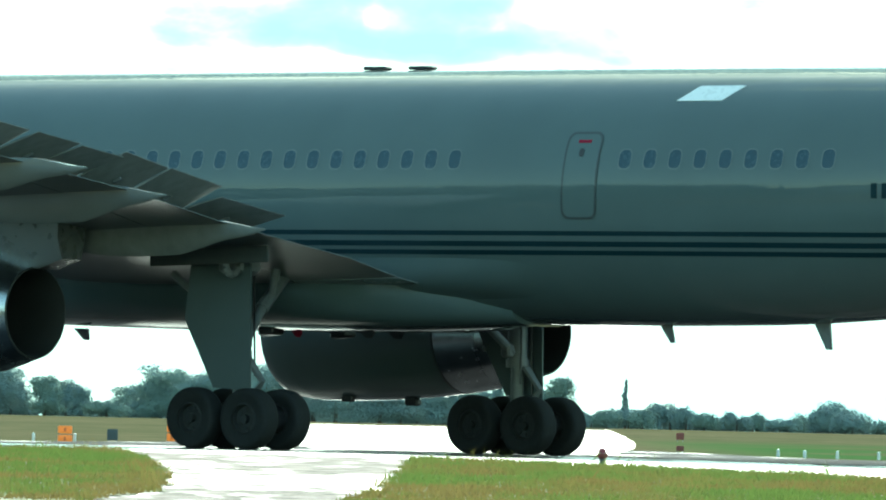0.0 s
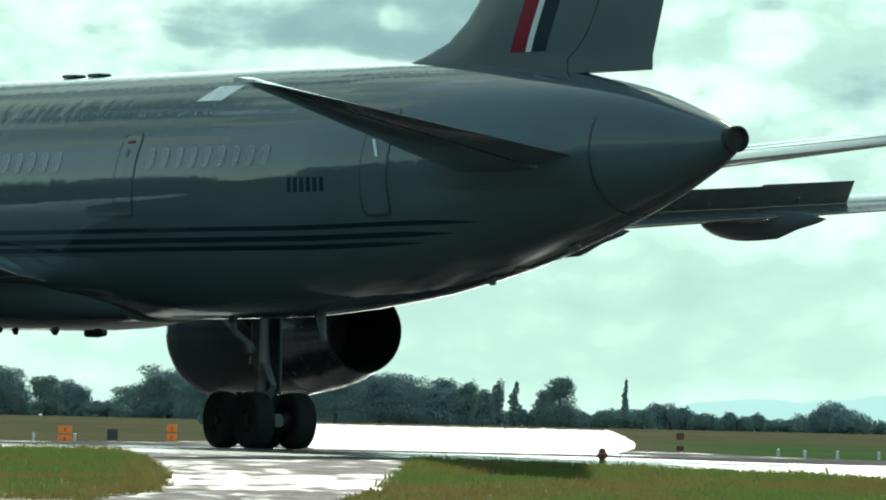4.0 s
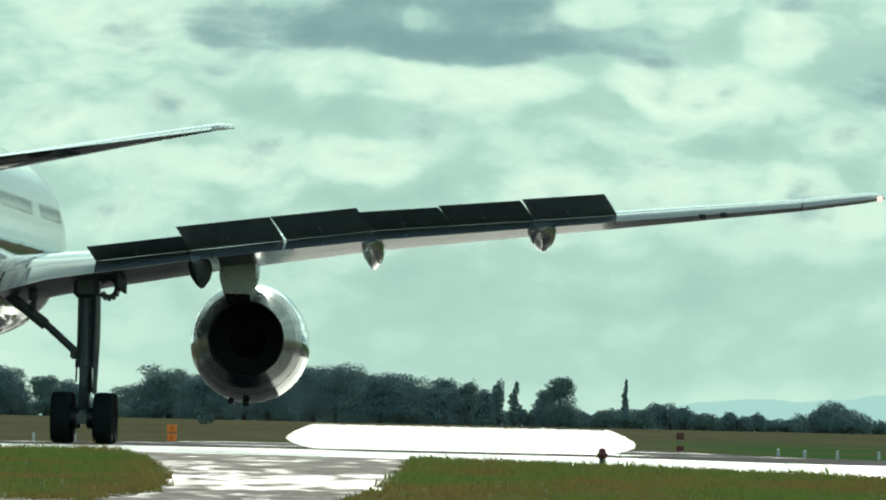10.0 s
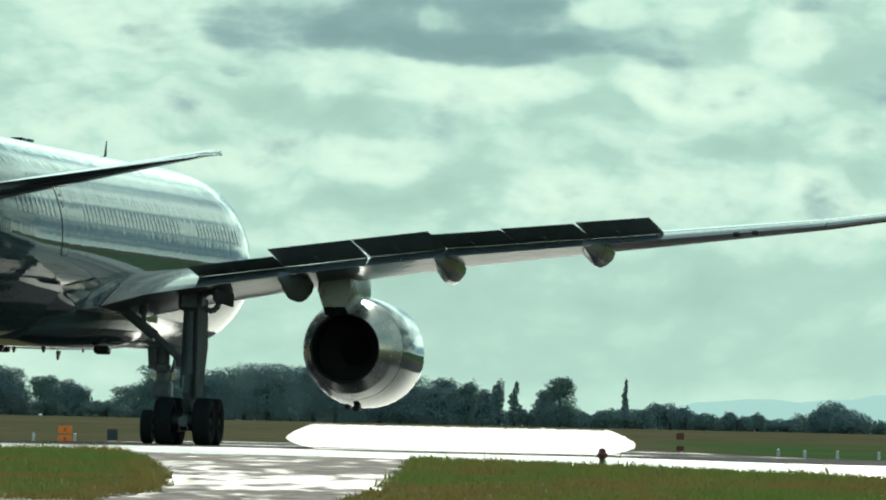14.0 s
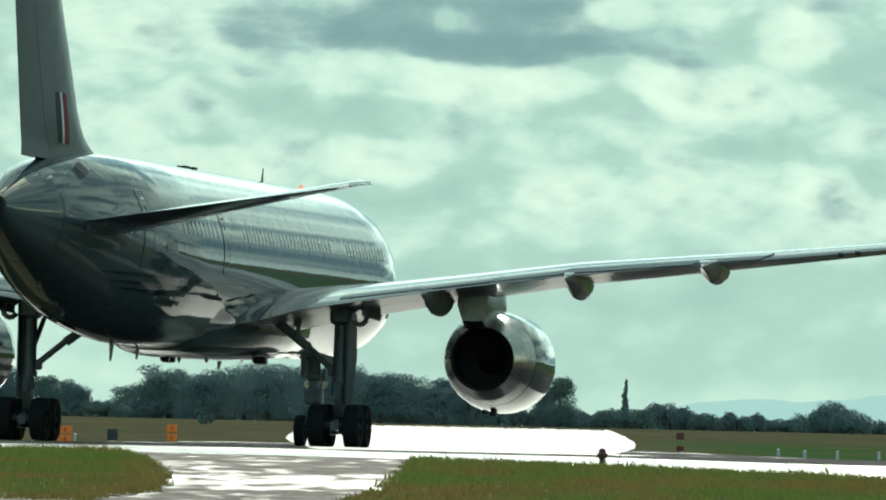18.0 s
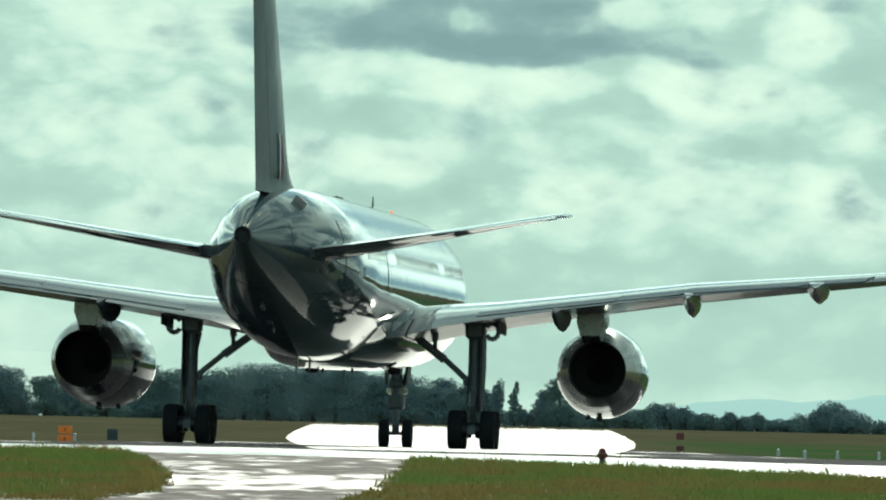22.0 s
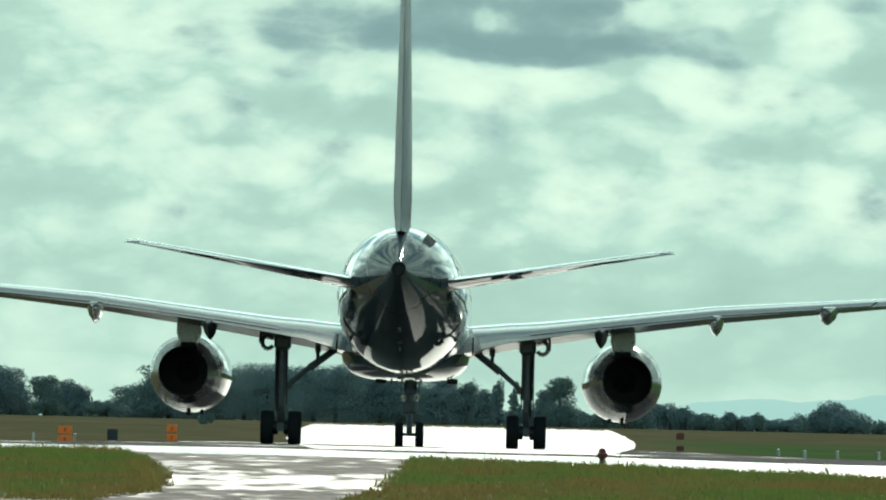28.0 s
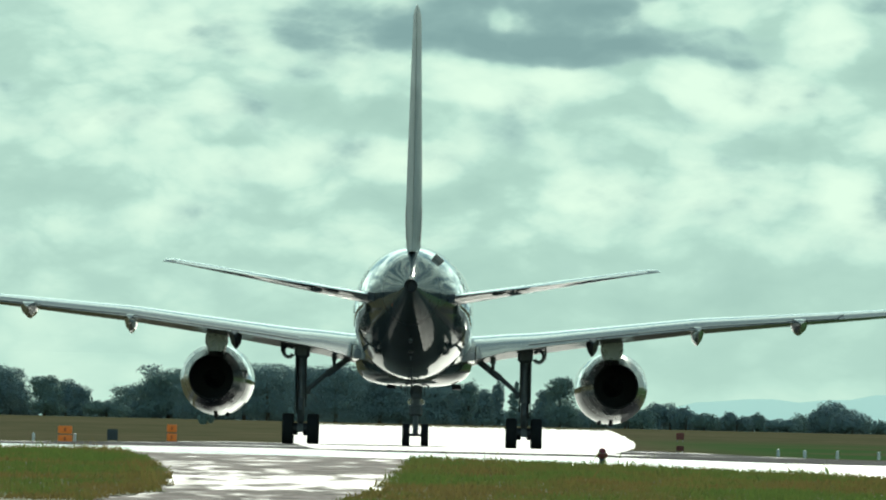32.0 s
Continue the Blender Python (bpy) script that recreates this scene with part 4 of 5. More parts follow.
    for side in (1, -1):
        wheel(x, side * 0.325, 0.39, 0.26)
        part("nose_door", Shape().box((x + 0.3, side * 0.3, 2.02), (1.1, 0.03, 0.6), Matrix.Rotation(radians(-side * 4), 3, "X"), 0.01), DOOR_PAINT, airliner, "open nose gear door")
        part("taxi_light", Shape().lathe([(0, 0.0), (0, 0.09), (0.06, 0.1), (0.1, 0.06), (0.12, 0)], "x", (x + 0.15, side * 0.2, 1.55), 14), METAL, airliner)


build_body()
build_fin()
build_wings()
build_engines()
build_gear()

# ---------------------------------------------------------------- airfield fittings
ORANGE = material("orange_sign_face", (0.75, 0.20, 0.03), 0.45, vary=0.12)
ORANGE.node_tree.nodes["Principled BSDF"].inputs["Emission Color"].default_value = (1.0, 0.27, 0.03, 1)
ORANGE.node_tree.nodes["Principled BSDF"].inputs["Emission Strength"].default_value = 0.13   # weak orange emission over the whole face
RUST = material("dull_orange_marking", (0.55, 0.13, 0.03), 0.5, vary=0.15)
SIGN_DARK = material("dark_sign_back", (0.06, 0.075, 0.08), 0.6, vary=0.2)
MAROON = material("faded_red_board", (0.20, 0.045, 0.04), 0.6, vary=0.25)
POST_WHITE = material("white_plastic_post", (0.75, 0.75, 0.72), 0.5, vary=0.08)


def airfield_sign(x, y, w, h, mat, label):
    z = land(x, y)
    sign = tagged(new("airfield_sign"), label, "sign", group="airfield signs")
    sign.matrix_basis = pose(x, y, z)
    # the lower panel is the sign's mirrored image in the mirage, built solid
    for i, zc in enumerate((h * 0.76, h * 0.26)):
        panel = part("panel", Shape().box((0, 0, zc), (w, 0.12, h * 0.42), None, 0.02), mat, sign)
        part("marking", Shape().box((0, -0.064, zc), (w * 0.16, 0.006, h * 0.2)), RUST, panel, "faint darker marking bar", smooth=0)
    for sx in (-1, 1):
        part("leg", Shape().tube((sx * w * 0.4, 0, -0.05), (sx * w * 0.4, 0, h * 0.95), 0.025, 0.025, 8), STEEL, sign)
    return sign


def marker_board(x, y, w, h, mat, label):
    z = land(x, y)
    b = tagged(new("marker_board"), label, "marker", group="marker boards")
    b.matrix_basis = pose(x, y, z)
    part("board", Shape().box((0, 0, h * 0.62), (w, 0.06, h * 0.72), None, 0.015), mat, b)
    for sx in (-1, 1):
        part("leg", Shape().tube((sx * w * 0.35, 0, -0.03), (sx * w * 0.35, 0, h * 0.4), 0.02, 0.02, 8), STEEL, b)
    return b


def build_fittings():
    airfield_sign(-11.2, 280, 0.42, 0.55, ORANGE, "orange airfield sign above its mirage image in grass")
    airfield_sign(-8.6, 301, 0.32, 0.58, ORANGE, "orange airfield sign above its mirage image in grass")
    marker_board(-10.3, 295, 0.34, 0.48, SIGN_DARK, "dark equipment box standing in the grass")
    marker_board(15.5, 600, 0.5, 0.6, MAROON, "dull red marker board beyond the taxiway")
    marker_board(8.4, 325, 0.26, 0.24, MAROON, "dull red marker board beside the taxiway")
    # white edge posts
    first = None
    for x, y in ((-12.14, 280), (-10.91, 280), (10.4, 286), (10.98, 280), (11.96, 280), (13.2, 280)):
        if first is None:
            first = tagged(new("marker_post"), "short white plastic marker post in grass", "post", group="white marker posts")
            part("post", Shape().tube((0, 0, -0.03), (0, 0, 0.27), 0.05, 0.045, 12), POST_WHITE, first)
            part("cap", Shape().lathe([(0.27, 0.045), (0.30, 0.035), (0.315, 0.0)], "z", (0, 0, 0), 12), POST_WHITE, first)
            first.matrix_basis = pose(x, y, land(x, y))
        else:
            copy_thing(first, pose(x, y, land(x, y)))
    # taxiway edge light
    lamp = tagged(new("taxiway_edge_light"), "small dark red taxiway edge light on a stem", "airfield light")
    lamp.matrix_basis = pose(2.31, 131.6, land(2.31, 131.6) + 0.006)
    part("base_plate", Shape().lathe([(0.0, 0.10), (0.02, 0.10), (0.03, 0.06), (0.03, 0.0)], "z", (0, 0, 0), 20), STEEL, lamp)
    part("stem", Shape().tube((0, 0, 0.0), (0, 0, 0.12), 0.034, 0.045, 12), SIGN_DARK, lamp)
    part("collar", Shape().lathe([(0.11, 0.045), (0.135, 0.075), (0.175, 0.08), (0.19, 0.06)], "z", (0, 0, 0), 20), MAROON, lamp)
    part("dome", Shape().lathe([(0.188, 0.055), (0.225, 0.05), (0.255, 0.03), (0.265, 0.0)], "z", (0, 0, 0), 20), LAMP_RED, lamp, "dark red glass dome")


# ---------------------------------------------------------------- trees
# leaf colours lifted towards pale blue-grey, with the haze of distance painted in
LEAF = material("hazed_dark_foliage", (0.19, 0.262, 0.262), 0.8, vary=0.06, fine=0.5, coarse=0.12, tint=(0.175, 0.245, 0.255))
LEAF_LIGHT = material("hazed_pale_foliage", (0.20, 0.275, 0.255), 0.8, vary=0.08, fine=0.9, coarse=0.12)
BLADE = material("grass_blades", (0.07, 0.105, 0.026), 0.7, vary=0.3, fine=1.6, coarse=0.35, tint=(0.15, 0.115, 0.04), stretch=(0.6, 0.3, 1))
BLADE_BED = material("grass_bed", (0.08, 0.10, 0.03), 1.0, vary=0.3, fine=6, coarse=0.4, tint=(0.11, 0.085, 0.04))
for leaf in (LEAF, LEAF_LIGHT, BLADE):
    # light comes through the leaves as well as off them
    nt = leaf.node_tree
    b = nt.nodes["Principled BSDF"]
    b.inputs["Specular IOR Level"].default_value = 0.25 if leaf is BLADE else 0.0
    tl = nt.nodes.new("ShaderNodeBsdfTranslucent")
    thin = nt.nodes.new("ShaderNodeMix")
    thin.data_type, thin.blend_type = "RGBA", "ADD"
    thin.inputs[0].default_value = 0.0 if leaf is BLADE else 0.9
    for k in (6, 7):
        nt.links.new(b.inputs["Base Color"].links[0].from_socket, thin.inputs[k])
    nt.links.new(thin.outputs[2], tl.inputs["Color"])
    ms = nt.nodes.new("ShaderNodeMixShader")
    ms.inputs[0].default_value = 0.6 if leaf is BLADE else 0.04
    nt.links.new(b.outputs[0], ms.inputs[1])
    nt.links.new(tl.outputs[0], ms.inputs[2])
    nt.links.new(ms.outputs[0], nt.nodes["Material Output"].inputs[0])
for n in BLADE.node_tree.nodes:
    if n.bl_idname == "ShaderNodeMapRange" and n.inputs["To Max"].default_value == 1.0 and n.inputs["To Min"].default_value == 0.0:
        n.inputs["From Min"].default_value, n.inputs["From Max"].default_value = 0.84, 1.1
BARK = material("bark", (0.10, 0.075, 0.055), 0.9, vary=0.3, fine=8, coarse=1.5)


class Leaves:
    """Many four-cornered leaves, turned into one mesh at once."""

    def __init__(self, corners, count):
        self.corners, self.count = corners, count

    def mesh(self, name, mat, smooth=0):
        me = bpy.data.meshes.new(name)
        n = self.count
        me.vertices.add(4 * n)
        me.vertices.foreach_set("co", self.corners.astype(np.float32).ravel())
        me.loops.add(4 * n)
        me.loops.foreach_set("vertex_index", np.arange(4 * n, dtype=np.int32))
        me.polygons.add(n)
        me.polygons.foreach_set("loop_start", np.arange(0, 4 * n, 4, dtype=np.int32))
        me.update(calc_edges=True)
        me.materials.append(mat)
        return me


def leaf_cloud(rng, lobes, count, size):
    """Leaf clumps scattered through rounded lobes: each a small bent pair of facets."""
    vol = np.array([l[3] * l[4] for l in lobes])
    pick = rng.choice(len(lobes), count, p=vol / vol.sum())
    L = np.array(lobes)[pick]
    d = rng.normal(size=(count, 3))
    d /= np.linalg.norm(d, axis=1)[:, None]
    rad = rng.uniform(0.35, 1.0, count) ** 0.5
    rad *= 1 + 0.18 * np.sin(d[:, 0] * 5 + L[:, 0]) * np.cos(d[:, 2] * 6 + L[:, 1])
    c = L[:, :3] + d * rad[:, None] * L[:, [3, 3, 4]]
    # leaves lie along the outside of their lobe more than across it
    n = rng.normal(size=(count, 3)) * 0.45 + d + (0, 0, 0.3)
    n /= np.linalg.norm(n, axis=1)[:, None]
    a = rng.normal(size=(count, 3))
    a -= n * (a * n).sum(1)[:, None]
    a /= np.linalg.norm(a, axis=1)[:, None]
    b = np.cross(n, a)
    s = (size * rng.uniform(0.6, 1.4, count))[:, None]
    v = np.stack([c - a * s, c + b * s * 0.7 + n * s * 0.3, c + a * s, c - b * s * 0.7 + n * s * 0.3], 1).reshape(-1, 3)
    return Leaves(v, count)


def tree(x, y, width, height, kind, seed, label):
    rng = np.random.default_rng(seed)
    t = tagged(new("tree"), label, "tree", group="trees along the airfield boundary")
    t.matrix_basis = pose(x, y, land(x, y) - 0.1)
    r = 0.035 * height
    top = height * (0.9 if kind == "spire" else 0.62)
    s = Shape()
    lean = rng.uniform(-0.03, 0.03) * height
    s.tube((0, 0, 0), (lean * 0.5, 0, top * 0.5), r, r * 0.7, 8).tube((lean * 0.5, 0, top * 0.5), (lean, 0, top), r * 0.7, r * 0.25, 8)
    lobes = []
    if kind == "spire":
        for k in range(7):
            q = k / 6
            lobes.append((rng.uniform(-0.1, 0.1) * width, 0, height * (0.18 + 0.78 * q), width * 0.5 * (1 - 0.75 * q), height * 0.10))
    elif kind == "bush":
        for k in range(6):
            a = rng.uniform(0, 2 * math.pi)
            lobes.append((math.cos(a) * width * 0.28, math.sin(a) * width * 0.2, height * rng.uniform(0.3, 0.58), width * rng.uniform(0.22, 0.32), height * rng.uniform(0.3, 0.4)))
    else:
        lobes += [(0, 0, height * 0.34, width * 0.40, height * 0.34), (width * 0.08, 0, height * 0.62, width * 0.30, height * 0.26)]
        for k in range(24):
            a = rng.uniform(0, 2 * math.pi)
            q = rng.uniform(0.0, 1.0)
            w = width * 0.5 * (1 - 0.55 * q) * rng.uniform(0.25, 0.85)
            lobes.append((math.cos(a) * w, math.sin(a) * w, height * (0.10 + 0.72 * q ** 1.15), width * rng.uniform(0.17, 0.27), height * rng.uniform(0.09, 0.16)))
    for l in lobes[:7]:
        s.tube((lean * 0.4, 0, min(l[2] * 0.6, top)), (l[0], l[1], l[2]), r * 0.2, r * 0.06, 5)
    part("trunk", s, BARK, t)
    count = int(min(14000, 900 + 150 * width * height) * (0.5 if seed >= 300 else 1))
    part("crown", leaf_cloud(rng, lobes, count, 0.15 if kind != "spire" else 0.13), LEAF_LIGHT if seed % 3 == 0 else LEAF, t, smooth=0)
    return t


def build_trees():
    scale = 1700 / 16529
    # place across the view, width, height, kind
    spec = [(-795, 95, 82, "round"), (-765, 70, 78, "round"), (-705, 70, 66, "round"), (-668, 60, 62, "round"), (-640, 42, 54, "round"), (-596, 70, 30, "bush"), (-560, 40, 26, "bush"),
            (-515, 78, 88, "round"), (-486, 70, 80, "round"), (-455, 66, 72, "round"), (-425, 70, 74, "round"), (-392, 80, 88, "round"), (-352, 84, 96, "round"), (-310, 86, 94, "round"), (-270, 84, 96, "round"),
            (-230, 80, 92, "round"), (-190, 84, 92, "round"), (-150, 78, 86, "round"), (-112, 78, 84, "round"), (-76, 76, 84, "round"), (-46, 60, 82, "round"), (-15, 42, 62, "round"), (6, 56, 80, "round"),
            (44, 50, 78, "round"), (70, 40, 58, "round"), (92, 34, 76, "round"), (126, 26, 64, "spire"), (150, 30, 30, "bush"), (180, 52, 62, "round"), (206, 64, 82, "round"), (236, 40, 30, "bush"),
            (262, 44, 26, "bush"), (290, 46, 32, "bush"), (321, 16, 72, "spire"), (328, 60, 38, "bush"), (352, 44, 34, "bush"), (402, 74, 48, "bush"), (430, 40, 38, "bush"), (462, 46, 32, "bush"), (495, 40, 28, "bush"),
            (520, 44, 34, "bush"), (548, 40, 32, "bush"), (566, 18, 24, "spire"), (596, 46, 24, "bush"), (655, 70, 46, "bush"), (690, 92, 54, "bush"), (724, 60, 36, "bush"), (776, 46, 26, "bush")]
    for i, (u, w, h, kind) in enumerate(spec):
        y = 1690 + 40 * math.sin(i * 2.3)
        label = {"round": "dark leafy tree in the far tree line", "bush": "low dark bushy tree in the far tree line", "spire": "tall narrow dark tree in the far tree line"}[kind]
        tree((u + 7) * scale * y / 1700, y, w * scale * (1.75 if -500 < u < 0 else 1.2), h * scale * 1.18, kind, 100 + i, label)
    for i, u in enumerate(range(-560, 70, 46)):
        y = 1780 + 20 * math.sin(i * 1.9)
        tree((u + 7) * scale * y / 1700, y, 84 * scale, (84 + 8 * math.sin(i * 2.7)) * scale * (0.8 if u < -400 else 1.02), "round", 300 + i, "dark leafy tree deep in the far wood")
    tree(-22.4, 900, 1.5, 1.7, "bush", 777, "pale round shrub in front of the tree line")
    # tall woods added out of view on the taxiway's near side, to darken the body's reflections
    rng = np.random.default_rng(8)
    lobes = [(-84 + 5 * math.sin(y * 0.7), y, land(-84, y) + h, 5.0, 4.5) for y in np.arange(70, 300, 6.0) for h in (3.0, 6.5, 9.5 + 1.8 * math.sin(y * 0.31) + 1.2 * math.sin(y * 0.83))]
    tagged(part("woods", leaf_cloud(rng, lobes, 42000, 0.85), LEAF, smooth=0), "unseen dark woods added for the airliner's reflections", "woods", kind="stuff")
    # low hedge that closes the foot of the wood
    rng = np.random.default_rng(5)
    lobes = [(x, 1760 + 10 * math.sin(x), land(0, 1760) + 0.9, 3.0, 1.3 + 0.5 * math.sin(x * 1.7)) for x in np.arange(-95, 96, 2.5)]
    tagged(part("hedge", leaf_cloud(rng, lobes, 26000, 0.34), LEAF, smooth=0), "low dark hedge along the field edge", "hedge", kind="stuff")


# ---------------------------------------------------------------- grass


def on_verge(x, y):
    """Inside the grass islands on either side of the service road."""
    wob = 0.07 * math.sin(y * 1.7) + 0.05 * math.sin(y * 4.1 + x)
    edge_left = float(np.interp(y, (100, 105.9, 109.2, 114.3, 120, 130, 136.5), (-4.6, -3.68, -3.2, -3.3, -3.55, -4.15, -4.67))) + wob
    edge_right = float(np.interp(y, (100, 108.5, 111.1, 119, 134), (-1.5, -0.88, -0.70, -0.54, -0.33))) + wob
    left = x < edge_left and y < 136.4
    right = x > edge_right and y < 134.0 - 1.42 * (x + 0.33)
    return left or right


def build_grass():
    verge = sheet([-9 + 0.15 * i for i in range(121)], [100 + 0.4 * i for i in range(92)], 0.02, on_verge)
    tagged(part("grass_verge", verge, BLADE_BED), "rough grass verge beside the service road", "grass", kind="structure")
    rng = np.random.default_rng(11)
    s = Shape()
    made = 0
    while made < 84000:
        y = float(rng.uniform(104, 136.6))
        x = float(rng.uniform(-0.0495, 0.0495) * y)
        if not on_verge(x, y):
            continue
        tuft = 0.5 + 0.5 * noise.noise(Vector((x * 0.9, y * 0.9, 0)))
        h = (0.03 + 0.065 * rng.random() ** 2) * (0.6 + 0.8 * tuft)
        if rng.random() < 0.004:
            h *= 2.4
        a = rng.uniform(0, math.pi)
        w = 0.006 + 0.006 * rng.random()
        dx, dy = math.cos(a) * w, math.sin(a) * w
        lx, ly = rng.normal(0, 0.35, 2) * h
        z = land(x, y) + 0.015
        n = len(s.v)
        s.v += [(x - dx, y - dy, z), (x + dx, y + dy, z), (x + lx * 0.4 + dx * 0.6, y + ly * 0.4, z + h * 0.6), (x + lx, y + ly, z + h)]
        s.f += [(n, n + 1, n + 2), (n, n + 2, n + 3)]
        made += 1
    # taller tufts and seed stalks along the edges
    tufts = [(-3.3, 112.5, 90, 0.5), (-3.15, 110.0, 60, 0.3), (-3.6, 116, 40, 0.5), (-0.75, 112, 50, 0.3), (-0.5, 121, 30, 0.5), (0.6, 131.5, 40, 1.2), (3.0, 128.5, 50, 1.6), (5.0, 125.5, 40, 1.0), (-5.2, 134, 40, 1.0), (1.2, 112, 30, 2.5), (-4.6, 112, 30, 1.0)]
    for cx, cy, count, spread in tufts:
        for _ in range(count):
            x, y = cx + float(rng.normal(0, spread * 0.4)), cy + float(rng.normal(0, 1.0))
            if not on_verge(x - math.copysign(0.04, x + 2.0), y):
                continue
            h = float(rng.uniform(0.08, 0.26)) * (1.0 if rng.random() < 0.6 else 0.7)
            lx, ly = rng.normal(0, 0.28, 2) * h
            z, w = land(x, y) + 0.015, 0.0035
            n = len(s.v)
            s.v += [(x - w, y, z), (x + w, y, z), (x + lx * 0.45 + w * 0.8, y + ly * 0.4, z + h * 0.6), (x + lx * 0.45 - w * 0.8, y + ly * 0.4, z + h * 0.6), (x + lx, y + ly, z + h)]
            s.f += [(n, n + 1, n + 2, n + 3), (n + 3, n + 2, n + 4)]
    me = bpy.data.meshes.new("grass")
    me.from_pydata(s.v, [], s.f)
    me.materials.append(BLADE)
    tagged(new("grass", me), "green and yellow grass blades on the verge", "grass", kind="stuff")


# ---------------------------------------------------------------- sky and distance
def cloud_material(name, blobs, tones, edge, grain, contrast, gain, shift, opacity=None):
    """Glowing cloud: soft masses with noisy edges. blobs: centre across, centre up, half width, half height, weight."""
    m = bpy.data.materials.new(name)
    m.use_nodes = True
    nt = m.node_tree
    nt.nodes.clear()
    out = nt.nodes.new("ShaderNodeOutputMaterial")
    co = nt.nodes.new("ShaderNodeTexCoord")

    def node(kind, op=None, **vals):
        n = nt.nodes.new(kind)
        if op:
            n.operation = op
        for k, v in vals.items():
            n.inputs[int(k[1:])].default_value = v
        return n

    warp = nt.nodes.new("ShaderNodeTexNoise")
    warp.inputs["Scale"].default_value, warp.inputs["Detail"].default_value, warp.inputs["Roughness"].default_value = grain, 4.0, 0.5
    nt.links.new(co.outputs["Object"], warp.inputs["Vector"])
    off = node("ShaderNodeVectorMath", "SUBTRACT", _1=(0.5, 0.5, 0.5))
    nt.links.new(warp.outputs["Color"], off.inputs[0])
    amp = node("ShaderNodeVectorMath", "MULTIPLY", _1=(edge, 0, edge * 0.75))
    nt.links.new(off.outputs[0], amp.inputs[0])
    p = node("ShaderNodeVectorMath", "ADD")
    nt.links.new(co.outputs["Object"], p.inputs[0])
    nt.links.new(amp.outputs[0], p.inputs[1])
    total = None
    for cx, cz, sx, sz, wt in blobs:
        d = node("ShaderNodeVectorMath", "SUBTRACT", _1=(cx, 0, cz))
        nt.links.new(p.outputs[0], d.inputs[0])
        q = node("ShaderNodeVectorMath", "MULTIPLY", _1=(1 / sx, 0, 1 / sz))
        nt.links.new(d.outputs[0], q.inputs[0])
        ln = node("ShaderNodeVectorMath", "LENGTH")
        nt.links.new(q.outputs[0], ln.inputs[0])
        rg = nt.nodes.new("ShaderNodeMapRange")
        rg.interpolation_type = "SMOOTHERSTEP"
        for k, v in (("From Min", 1.25), ("From Max", 0.45), ("To Min", 0.0), ("To Max", wt)):
            rg.inputs[k].default_value = v
        nt.links.new(ln.outputs["Value"], rg.inputs["Value"])
        if total is None:
            total = rg.outputs[0]
        else:
            ad = node("ShaderNodeMath", "ADD")
            nt.links.new(total, ad.inputs[0])
            nt.links.new(rg.outputs[0], ad.inputs[1])
            total = ad.outputs[0]
    soft = nt.nodes.new("ShaderNodeTexNoise")
    soft.inputs["Scale"].default_value, soft.inputs["Detail"].default_value, soft.inputs["Roughness"].default_value = grain * 1.5, 7.0, 0.54
    flat = node("ShaderNodeVectorMath", "MULTIPLY", _1=(0.65, 1.0, 1.25))
    nt.links.new(p.outputs[0], flat.inputs[0])
    nt.links.new(flat.outputs[0], soft.inputs["Vector"])
    # rounded heads of cumulus
    heads = nt.nodes.new("ShaderNodeTexVoronoi")
    heads.feature, heads.normalize = "F1", True
    for k, v in (("Scale", grain * 3.0), ("Detail", 4.0), ("Roughness", 0.45), ("Lacunarity", 2.1)):
        heads.inputs[k].default_value = v
    nt.links.new(flat.outputs[0], heads.inputs["Vector"])
    puff = nt.nodes.new("ShaderNodeMapRange")
    for k, v in (("From Min", 0.0), ("From Max", 0.6), ("To Min", 0.95), ("To Max", 0.05)):
        puff.inputs[k].default_value = v
    nt.links.new(heads.outputs["Distance"], puff.inputs["Value"])
    # the tops of the heads catch the light
    below = node("ShaderNodeVectorMath", "ADD", _1=(0, 0, -7.0))
    nt.links.new(flat.outputs[0], below.inputs[0])
    under = nt.nodes.new("ShaderNodeTexNoise")
    under.inputs["Scale"].default_value, under.inputs["Detail"].default_value, under.inputs["Roughness"].default_value = grain * 1.5, 7.0, 0.54
    nt.links.new(below.outputs[0], under.inputs["Vector"])
    relief = node("ShaderNodeMath", "SUBTRACT")
    nt.links.new(under.outputs[0], relief.inputs[0])
    nt.links.new(soft.outputs[0], relief.inputs[1])
    lit = node("ShaderNodeMath", "MULTIPLY_ADD", _1=0.5)
    nt.links.new(relief.outputs[0], lit.inputs[0])
    nt.links.new(soft.outputs[0], lit.inputs[2])
    mixed = node("ShaderNodeMath", "MULTIPLY_ADD", _1=0.8)
    nt.links.new(puff.outputs[0], mixed.inputs[0])
    nt.links.new(lit.outputs[0], mixed.inputs[2])
    centred = node("ShaderNodeMath", "SUBTRACT", _1=0.90)
    nt.links.new(mixed.outputs[0], centred.inputs[0])
    # low over the horizon the cloud is far off and even
    height = nt.nodes.new("ShaderNodeSeparateXYZ")
    nt.links.new(co.outputs["Object"], height.inputs[0])
    calm = nt.nodes.new("ShaderNodeMapRange")
    for k, v in (("From Min", 40.0), ("From Max", 125.0), ("To Min", 0.3 * contrast), ("To Max", contrast)):
        calm.inputs[k].default_value = v
    nt.links.new(height.outputs[2], calm.inputs["Value"])
    add = node("ShaderNodeMath", "MULTIPLY_ADD")
    nt.links.new(centred.outputs[0], add.inputs[0])
    nt.links.new(calm.outputs[0], add.inputs[1])
    nt.links.new(total, add.inputs[2])
    ramp = nt.nodes.new("ShaderNodeValToRGB")
